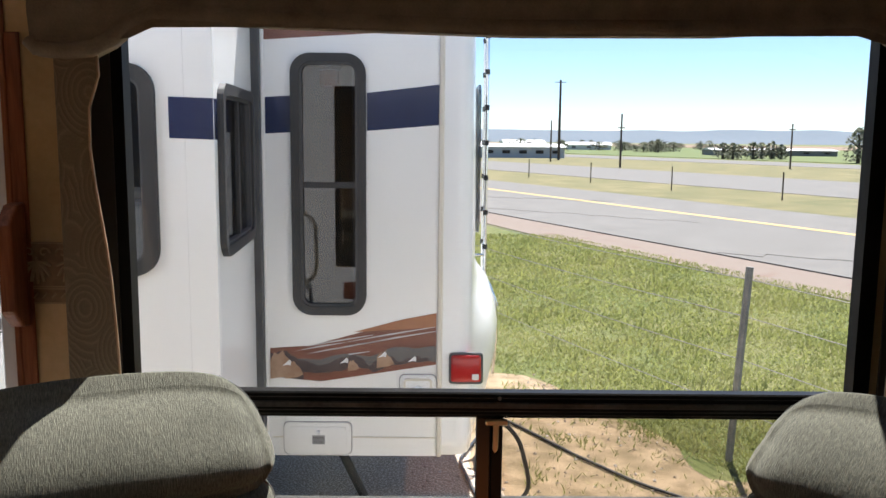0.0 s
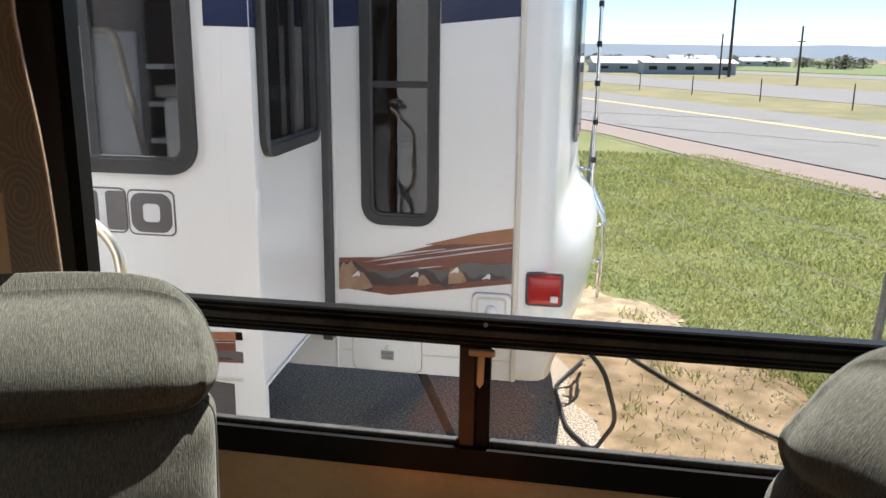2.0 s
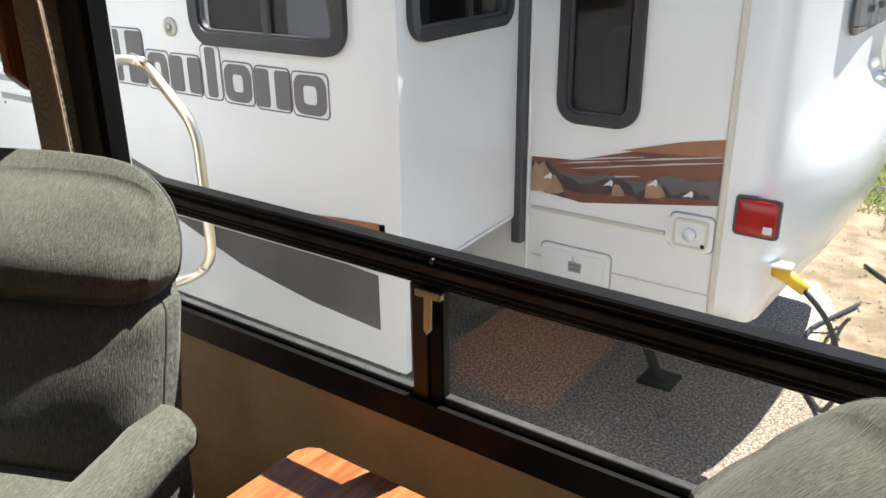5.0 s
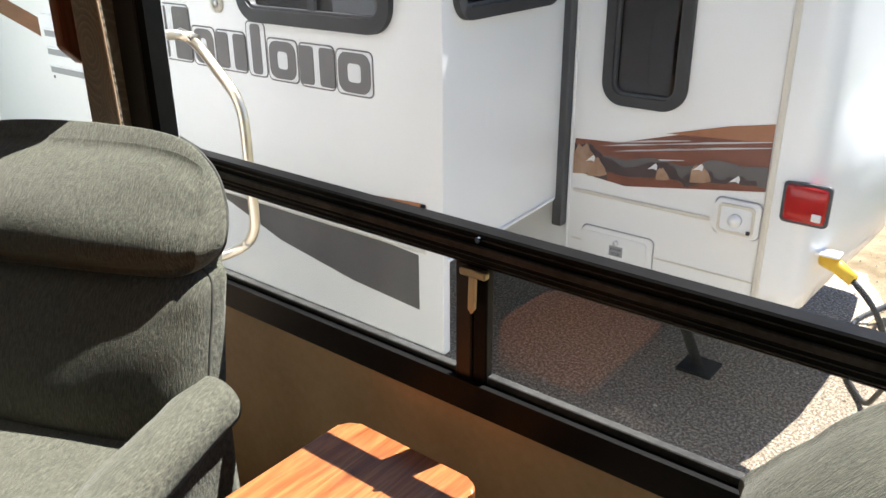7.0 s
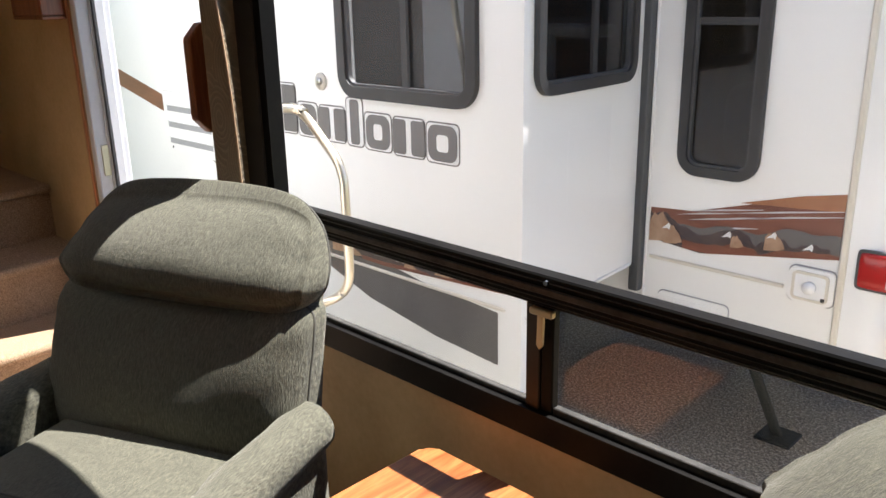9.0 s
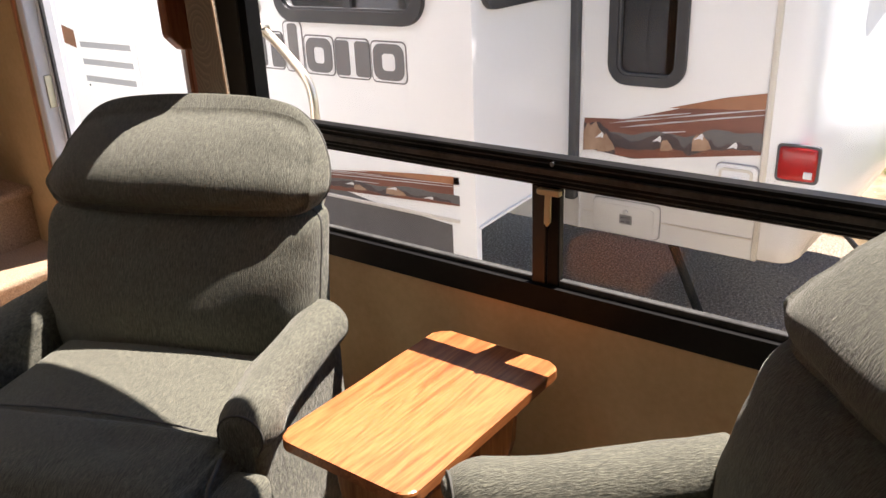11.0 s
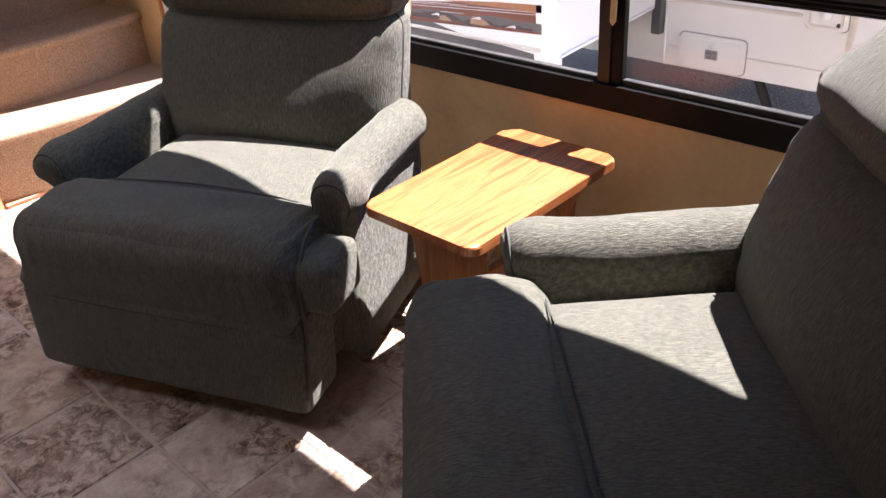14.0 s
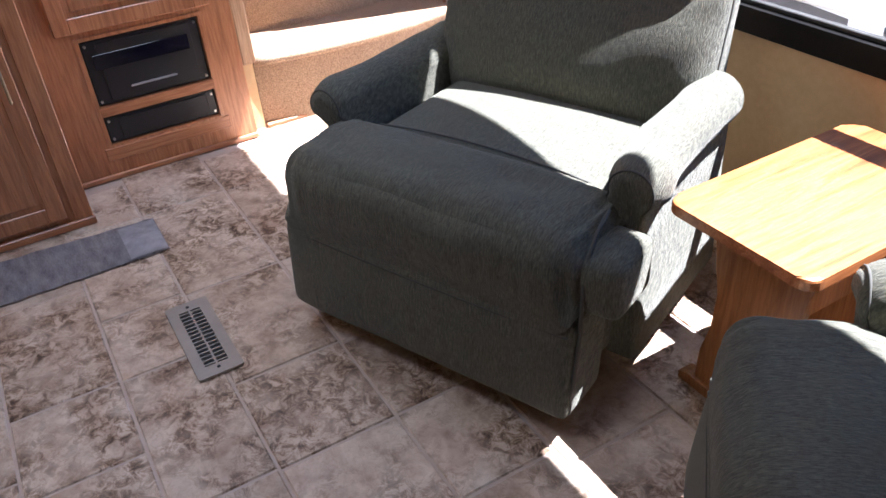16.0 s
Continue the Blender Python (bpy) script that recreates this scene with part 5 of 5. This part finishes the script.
        for y in (4.35, 4.70):
            part("rung_clamp", tube([(0.20, y, z - 0.02), (0.20, y, z + 0.02)], 0.02, 8), M["rubber"], lad)
    for z in (0.38, 0.1):
        part("rung", tube([(0.31, 4.35, z), (0.31, 4.70, z)], 0.013, 8), M["chrome"], lad, smooth=True)
        part("stand_off", tube([(0.31, 4.35, z), (0.2, 4.35, z - 0.02)], 0.012, 8), M["chrome"], lad, smooth=True)
    part("stand_off", tube([(0.20, 4.35, 0.8), (0.07, 4.35, 0.8)], 0.012, 8), M["chrome"], lad, smooth=True)
    # running gear
    for x in (-3.4, -4.3):
        wheel = part("wheel", tube([(x, BY + 0.02, -0.5), (x, BY + 0.26, -0.5)], 0.35, 24), M["rubber"], n, smooth=True)
        part("rim", tube([(x, BY + 0.0, -0.5), (x, BY + 0.02, -0.5)], 0.2, 20), M["steel"], wheel, smooth=True)
    part("stabiliser_jack", tube([(-0.9, BY + 0.5, ZB + 0.03), (-0.55, BY + 0.5, -0.84)], 0.03, 8), M["dark"], n, smooth=True)
    part("stabiliser_foot", box(-0.65, -0.45, BY + 0.4, BY + 0.6, -0.85, -0.82, 0.005), M["dark"], n)


neighbour()

# ---- ground, roads and distance ----
GZ = -0.85
ALONG, ACROSS = Vector((0.41, -0.912, 0)).normalized(), Vector((0.912, 0.41, 0)).normalized()


def strip(name, n0, n1, a0, a1, z, mat, label, category, wob=0.0):
    bm = bmesh.new()
    rows = []
    count = 80
    for k in range(count + 1):
        a = a0 + (a1 - a0) * k / count
        w0, w1 = wob * noise.noise(Vector((a * 0.3, n0, 1))), wob * noise.noise(Vector((a * 0.3, n1, 5)))
        p, q = ALONG * a + ACROSS * (n0 + w0), ALONG * a + ACROSS * (n1 + w1)
        rows.append([bm.verts.new((p.x, p.y, GZ)), bm.verts.new((p.x, p.y, GZ + z)), bm.verts.new((q.x, q.y, GZ + z)), bm.verts.new((q.x, q.y, GZ))])
    for a, b in zip(rows, rows[1:]):
        for k in range(3):
            bm.faces.new((a[k], a[k + 1], b[k + 1], b[k]))
    return tagged(part(name, bm, M[mat]), label, category, kind="structure")


bm = bmesh.new()
bmesh.ops.create_grid(bm, x_segments=8, y_segments=8, size=3500)
for v in bm.verts:
    v.co.z = GZ
tagged(part("ground", bm, M["grass"]), "patchy green and straw-coloured grass", "ground", kind="structure")


def patch(name, pts, z, mat, label, wob, seed):
    """A flat irregular sheet a few millimetres above the ground."""
    out = []
    n = len(pts)
    for k in range(n):
        a, b = Vector((*pts[k], 0)), Vector((*pts[(k + 1) % n], 0))
        for j in range(10):
            p = a.lerp(b, j / 10)
            out.append((p.x + wob * noise.noise(Vector((p.x * 1.7, p.y * 1.7, seed))), p.y + wob * noise.noise(Vector((p.x * 1.7, p.y * 1.7, seed + 9)))))
    return tagged(part(name, prism(out, Matrix.Translation((0, 0, GZ)), z), M[mat]), label, "ground", kind="structure")


patch("dirt_verge", [(-9, 0.2), (2.6, 0.2), (2.9, 2.2), (2.2, 3.8), (1.35, 5.2), (0.9, 6.6), (-0.6, 7.2), (-9, 7.2)], 0.006, "dirt", "dry orange dirt with pebbles and weeds", 0.5, 2.0)
patch("gravel_pad", [(-9, 0.1), (0.4, 0.1), (0.6, 1.5), (0.35, 3.2), (-0.1, 4.9), (-9, 5.2)], 0.012, "gravel", "grey gravel pad under the trailers", 0.15, 5.0)
strip("road_verge", 10.6, 12.9, -160, 40, 0.02, "verge", "reddish gravel road verge", "verge", 0.5)
road = strip("road", 12.4, 23.5, -400, 60, 0.05, "asphalt", "pale worn asphalt road with a yellow line", "road")
strip("road_line", 18.8, 19.1, -400, 60, 0.056, "road_yellow", "faded yellow road line", "line")
strip("highway", 32.5, 47.0, -600, 120, 0.05, "asphalt", "pale divided highway", "road")
strip("far_highway", 74, 88, -900, 200, 0.05, "asphalt", "far carriageway of the highway", "road")
strip("verge_between_roads", 23.4, 32.6, -400, 60, 0.03, "dry_grass", "olive and straw-coloured grass between the roads", "verge", 0.4)
strip("highway_median", 46.8, 74.2, -600, 120, 0.03, "dry_grass", "olive grass median of the highway", "verge", 0.6)
bm = bmesh.new()
rng = random.Random(8)
for a, n0, n1 in ((-34, 12.5, 20), (-26, 12.6, 17), (-12, 12.5, 22), (-7, 12.5, 18)):
    p = [ALONG * (a + 0.35 * k + rng.uniform(-0.5, 0.5)) + ACROSS * (n0 + (n1 - n0) * k / 22) for k in range(23)]
    add_tube(bm, [(q.x, q.y, GZ + 0.048) for q in p], 0.014, 5)
tagged(part("road_cracks", bm, M["tar"]), "dark tar cracks across the road", "road", kind="structure")


# ---- fences, poles, buildings and hills ----
def near_fence():
    f = thing("wire_fence", "weathered metal fence posts with barbed wire in the grass", "fence")
    foot = Vector((2.21, 4.1, GZ))
    for k in (-1, 0, 1, 2, 3, 4):
        p = foot - ALONG * (5.2 * k)
        lean = Vector((0.10, 0.06, 1.6))
        part("post", tube([p, p + lean], 0.03, 6), M["post"], f)
    for h in (0.45, 0.85, 1.2, 1.5):
        pts = []
        for k in range(0, 61):
            p = foot - ALONG * (5.2 * (k / 10 - 1))
            sag = 0.03 * math.sin(math.pi * (k % 10) / 10)
            pts.append((p.x + 0.10 * h / 1.6, p.y + 0.06 * h / 1.6, GZ + h - sag))
        part("wire", tube(pts, 0.004, 4), M["wire"], f)


near_fence()


def road_fence():
    f = thing("road_fence", "row of thin dark posts between the roads", "fence")
    for k in range(-3, 26):
        p = ALONG * (-10 - 7.5 * k) + ACROSS * 28.2
        part("post", tube([(p.x, p.y, GZ), (p.x, p.y, GZ + 1.3)], 0.035, 5), M["pole"], f)


road_fence()


def utility_pole(x, y, h, arms):
    p = thing("utility_pole", "tall dark wooden utility pole", "pole", pose(x, y, GZ), "utility poles along the fields")
    part("mast", tube([(0, 0, 0), (0, 0, h)], lambda t: (0.16 - 0.06 * t) * h / 10 + 0.03, 8), M["pole"], p)
    for z in arms:
        part("crossarm", box(-0.07 * h, 0.07 * h, -0.05, 0.05, h - z - 0.05, h - z + 0.05, 0.01), M["pole"], p)


utility_pole(16.5, 110, 10.9, (0.3,))
utility_pole(18.3, 80, 5.4, (1.4,))
utility_pole(35.6, 80, 4.6, (0.6,))
utility_pole(14.0, 100, 5.2, ())


def shed(name, label, x, y, w, d, h, peak, wall, turn, gaps):
    b = thing(name, label, "building", pose(x, y, GZ, 0, 0, turn))
    part("wall", box(-w / 2, w / 2, -d / 2, d / 2, 0, h), M[wall], b)
    part("roof", prism([(-d / 2 - 0.4, 0), (d / 2 + 0.4, 0), (0, peak)], Matrix.Translation((-w / 2 - 0.3, 0, h)) @ Matrix(((0, 0, 1, 0), (1, 0, 0, 0), (0, 1, 0, 0), (0, 0, 0, 1))), w + 0.6), M["roof_white"], b)
    for k in range(gaps):
        gx = -w / 2 + w * (k + 0.5) / gaps
        part("window", box(gx - 0.6, gx + 0.6, -d / 2 - 0.05, -d / 2, h * 0.4, h * 0.7), M["dark"], b)


shed("metal_shed", "long low blue-grey metal shed across the highway", 12.5, 125, 13, 6, 1.7, 0.5, "barn", 6, 5)
shed("barn", "white-roofed metal barn beyond the highway", 3.2, 135, 9, 8, 1.5, 1.0, "barn", 8, 3)
shed("farmhouse", "pale distant farmhouse beyond the fields", 48, 260, 14, 8, 1.6, 0.9, "roof_white", -4, 3)
shed("long_barn", "long low dark barn on the rise", 70, 170, 26, 7, 1.2, 0.35, "post", 0, 6)
shed("far_barn", "small pale barn among far trees", 25, 240, 12, 8, 2.0, 1.0, "roof_white", 4, 3)


def highway_sign():
    g = thing("highway_sign", "blue highway sign on two posts", "sign", pose(-6.4, 150, GZ))
    part("panel", box(-1.5, 1.5, -0.05, 0.05, 3.4, 5.1, 0.03), M["sign_blue"], g)
    for x in (-1.1, 1.1):
        part("post", tube([(x, 0.1, 0), (x, 0.1, 5.0)], 0.08, 6), M["post"], g)


highway_sign()


def far_tree(x, y, h, spread, seed, leaves):
    rng = random.Random(seed)
    t = thing("tree", "distant tree with an open spring crown", "tree", pose(x, y, GZ), "trees along the horizon")
    bm = tube([(0, 0, 0), (0.05, 0, h * 0.4), (0.0, 0.1, h * 0.8)], lambda u: 0.25 * (1 - 0.7 * u), 6)
    for k in range(7):
        a, z = rng.uniform(0, 6.28), h * rng.uniform(0.25, 0.7)
        add_tube(bm, [(0, 0, z), (spread * 0.5 * math.cos(a), spread * 0.5 * math.sin(a), z + h * 0.15), (spread * 0.9 * math.cos(a), spread * 0.9 * math.sin(a), z + h * 0.28)], lambda u: 0.1 * (1 - 0.7 * u), 4)
    part("trunk", bm, M["pole"], t)
    bm = bmesh.new()
    for k in range(leaves):
        a, r, z = rng.uniform(0, 6.28), spread * math.sqrt(rng.random()), rng.uniform(0.06, 1.0)
        r *= math.sin(min(1, (1.05 - z) * 1.6) * 1.57)
        c = Vector((r * math.cos(a), r * math.sin(a), h * z))
        e = rng.uniform(0.15, 0.38)
        u = Vector((rng.uniform(-1, 1), rng.uniform(-1, 1), rng.uniform(-1, 1))).normalized()
        w = u.orthogonal().normalized()
        bm.faces.new([bm.verts.new(c + e * q) for q in (u, w * 0.6, -u, -w * 0.6)])
    part("crown", bm, M["leaf"], t)


rng = random.Random(21)
far_tree(57, 108, 4.8, 1.9, 1, 420)
far_tree(63, 112, 4.2, 1.7, 2, 320)
for k in range(54):
    y = rng.uniform(190, 420)
    far_tree(rng.uniform(-0.02, 0.34) * y, y, rng.uniform(1.6, 3.4), rng.uniform(1.8, 4.0), 30 + k, 200)
for k in range(7):
    far_tree(46 + 1.6 * k + rng.uniform(-0.6, 0.6), 128 + rng.uniform(-2, 4), rng.uniform(2.2, 3.0), 1.7, 90 + k, 150)

strip("field", 95, 260, -700, 300, 0.06, "field", "bright green far crop field", "field", 4.0)
strip("bare_field", 300, 700, -1500, 500, 0.08, "soil", "brown bare far field", "field", 8.0)


def hills():
    bm = bmesh.new()
    n = 120
    low, top = [], []
    for k in range(n + 1):
        x = -3200 + 6400 * k / n
        h = 46 + 16 * noise.noise(Vector((x * 0.0012, 2, 0))) + 5 * noise.noise(Vector((x * 0.006, 7, 0)))
        low.append(bm.verts.new((x, 2600, GZ))), top.append(bm.verts.new((x, 3000, GZ + h)))
    for k in range(n):
        bm.faces.new((low[k], low[k + 1], top[k + 1], top[k]))
    tagged(part("backdrop", bm, M["hill"]), "far hills on the horizon with haze painted into their blue", "hills", kind="structure")


hills()


# ---- cords on the ground ----
def cord(name, pts, r, label):
    c = thing(name, label, "cord")
    part("cord", tube(bend(pts, 0.12, 5), r, 8), M["cable"], c, smooth=True)


cord("power_cord", [(0.18, BY + 0.165, 0.06), (0.32, BY + 0.16, -0.06), (0.42, BY + 0.3, -0.45), (0.30, 3.0, GZ + 0.03), (0.12, 3.3, GZ + 0.03), (0.0, 4.0, GZ + 0.03), (0.2, 4.6, GZ + 0.03)], 0.014, "thick black power cord hanging from the trailer plug")
cord("ground_hose", [(0.1, 5.4, GZ + 0.025), (0.53, 4.87, GZ + 0.025), (0.98, 4.12, GZ + 0.025), (1.35, 3.6, GZ + 0.025), (1.68, 3.29, GZ + 0.025), (2.2, 2.7, GZ + 0.025), (2.5, 1.6, GZ + 0.025)], 0.013, "black hose lying across the dirt")


# ---- grass, weeds and stones ----
def inside_dirt(x, y):
    return y < 3.8 and x < 2.5 or y < 5.2 and x < 1.35 + (5.2 - y) * 0.6 or y < 6.8 and x < 0.9 + (6.6 - y) * 0.3


def grass_blades():
    rng = random.Random(5)
    verts, faces = [], []
    count = 0
    while count < 90000:
        y = 3.0 + 17 * rng.random() ** 1.6
        x = -1.5 + rng.random() * (5 + 0.55 * y)
        if x * 0.912 + y * 0.41 > 11.0:
            continue
        sparse = inside_dirt(x, y)
        clump = noise.noise(Vector((x * 0.9, y * 0.9, 4)))
        if sparse and (x < 0.5 or rng.random() > 0.04 + 1.3 * max(0.0, noise.noise(Vector((x * 2.3, y * 2.3, 8))) - 0.12)):
            continue
        h = rng.uniform(0.02, 0.06) * (1 + 0.6 * clump) * (1 + 0.02 * y)
        w = 0.004 + 0.0009 * y
        a = rng.uniform(0, 6.28)
        dx, dy = w * math.cos(a), w * math.sin(a)
        lx, ly = rng.uniform(-0.05, 0.05), rng.uniform(-0.05, 0.05)
        b = len(verts)
        verts += [(x - dx, y - dy, GZ), (x + dx, y + dy, GZ), (x + lx, y + ly, GZ + h)]
        faces.append((b, b + 1, b + 2))
        count += 1
    me = bpy.data.meshes.new("grass")
    me.from_pydata(verts, [], faces)
    m = Nodes("grass_blade", 0.8)
    geo = m.node("NewGeometry")
    patchy = m.noise(m.coord(), 0.8, 3)
    c = m.ramp(geo.outputs["Random Per Island"], [(0.0, (0.14, 0.17, 0.045)), (0.45, (0.16, 0.182, 0.054)), (0.75, (0.28, 0.257, 0.113)), (1.0, (0.52, 0.45, 0.26))])
    m.colour(m.mix(c, m.ramp(patchy, [(0.38, (0.13, 0.165, 0.042)), (0.64, (0.33, 0.285, 0.13))]), 0.62))
    thin, both = m.node("BsdfTranslucent", Color=(0.36, 0.38, 0.12, 1)), m.node("MixShader", Fac=0.4)
    m.link(m.bsdf.outputs[0], both.inputs[1])
    m.link(thin.outputs[0], both.inputs[2])
    m.link(both.outputs[0], m.tree.nodes["Material Output"].inputs["Surface"])
    me.materials.append(m.mat)
    tagged(new("grass", me), "short green and straw-coloured grass blades", "grass", kind="stuff")


grass_blades()


def stones():
    rng = random.Random(6)
    verts, faces = [], []
    for k in range(2600):
        x, y = rng.uniform(-2.2, 2.6), rng.uniform(0.3, 6.5)
        if not inside_dirt(x, y):
            continue
        r = 0.005 + 0.015 * rng.random() ** 3
        b = len(verts)
        q = [Vector((r * rng.uniform(0.6, 1.3), 0, 0)), Vector((0, r * rng.uniform(0.6, 1.3), 0)), Vector((-r, 0, 0)), Vector((0, -r, 0)), Vector((0, 0, r * 0.8))]
        verts += [(x + p.x, y + p.y, GZ + 0.012 + p.z) for p in q]
        faces += [(b, b + 1, b + 4), (b + 1, b + 2, b + 4), (b + 2, b + 3, b + 4), (b + 3, b, b + 4)]
    me = bpy.data.meshes.new("pebbles")
    me.from_pydata(verts, [], faces)
    m = Nodes("pebble", 0.9)
    geo = m.node("NewGeometry")
    m.colour(m.ramp(geo.outputs["Random Per Island"], [(0.0, (0.22, 0.17, 0.13)), (0.6, (0.38, 0.31, 0.24)), (1.0, (0.55, 0.5, 0.45))]))
    me.materials.append(m.mat)
    tagged(new("pebbles", me), "loose pebbles on the dirt and gravel", "stones", kind="stuff")


stones()


# ---- floor tiles ----
def floor_tiles():
    cols = [(-0.145, 0.04, 0.1), (-0.45, -0.145, 0.35), (-0.70, -0.45, 0.0), (-1.005, -0.70, 0.55), (-1.257, -1.005, None), (-1.562, -1.257, None), (-1.812, -1.562, None), (-2.093, -1.812, None),
            (-2.37, -2.093, 0.2), (-2.66, -2.37, 0.6), (-2.94, -2.66, 0.3), (-3.24, -2.94, 0.0)]
    given = {-1.257: [-2.2, -1.908, -1.364, -0.889, -0.568, -0.262, 0.24, 0.55, 1.05, 1.36, 1.86, 2.17, 2.6],
             -1.562: [-2.3, -1.92, -1.363, -0.902, -0.565, -0.262, 0.24, 0.55, 1.05, 1.36, 1.86, 2.17, 2.6],
             -1.812: [-2.2, -1.921, -1.382, -1.087, -0.574, -0.27, 0.2, 0.5, 1.0, 1.3, 1.8, 2.1, 2.6],
             -2.093: [-2.4, -2.1, -1.60, -1.10, -0.80, -0.3, 0.0, 0.5, 0.8, 1.3, 1.6, 2.1, 2.6]}
    g = 0.0035
    for y0, y1, shift in cols:
        xs = given.get(y0)
        if xs is None:
            xs, x, k = [], -2.42 - shift * 0.4, 0
            while x < 2.6:
                xs.append(max(x, -2.42))
                x += 0.5 if k % 2 else 0.31
                k += 1
            xs.append(2.6)
        for a, b in zip(xs, xs[1:]):
            if b - a < 0.03:
                continue
            cx, cy, hx, hy = (a + b) / 2, (y0 + y1) / 2, (b - a) / 2 - g, (y1 - y0) / 2 - g
            c = 0.004
            v = [(-hx, -hy, -0.0045), (hx, -hy, -0.0045), (hx, hy, -0.0045), (-hx, hy, -0.0045), (-hx + c, -hy + c, 0), (hx - c, -hy + c, 0), (hx - c, hy - c, 0), (-hx + c, hy - c, 0)]
            me = bpy.data.meshes.new("tile")
            me.from_pydata(v, [], [(4, 5, 6, 7), (0, 1, 5, 4), (1, 2, 6, 5), (2, 3, 7, 6), (3, 0, 4, 7)])
            me.materials.append(M["tile"])
            ob = new("tile", me)
            ob.parent = floor
            ob.location = (cx, cy, 0)


floor_tiles()
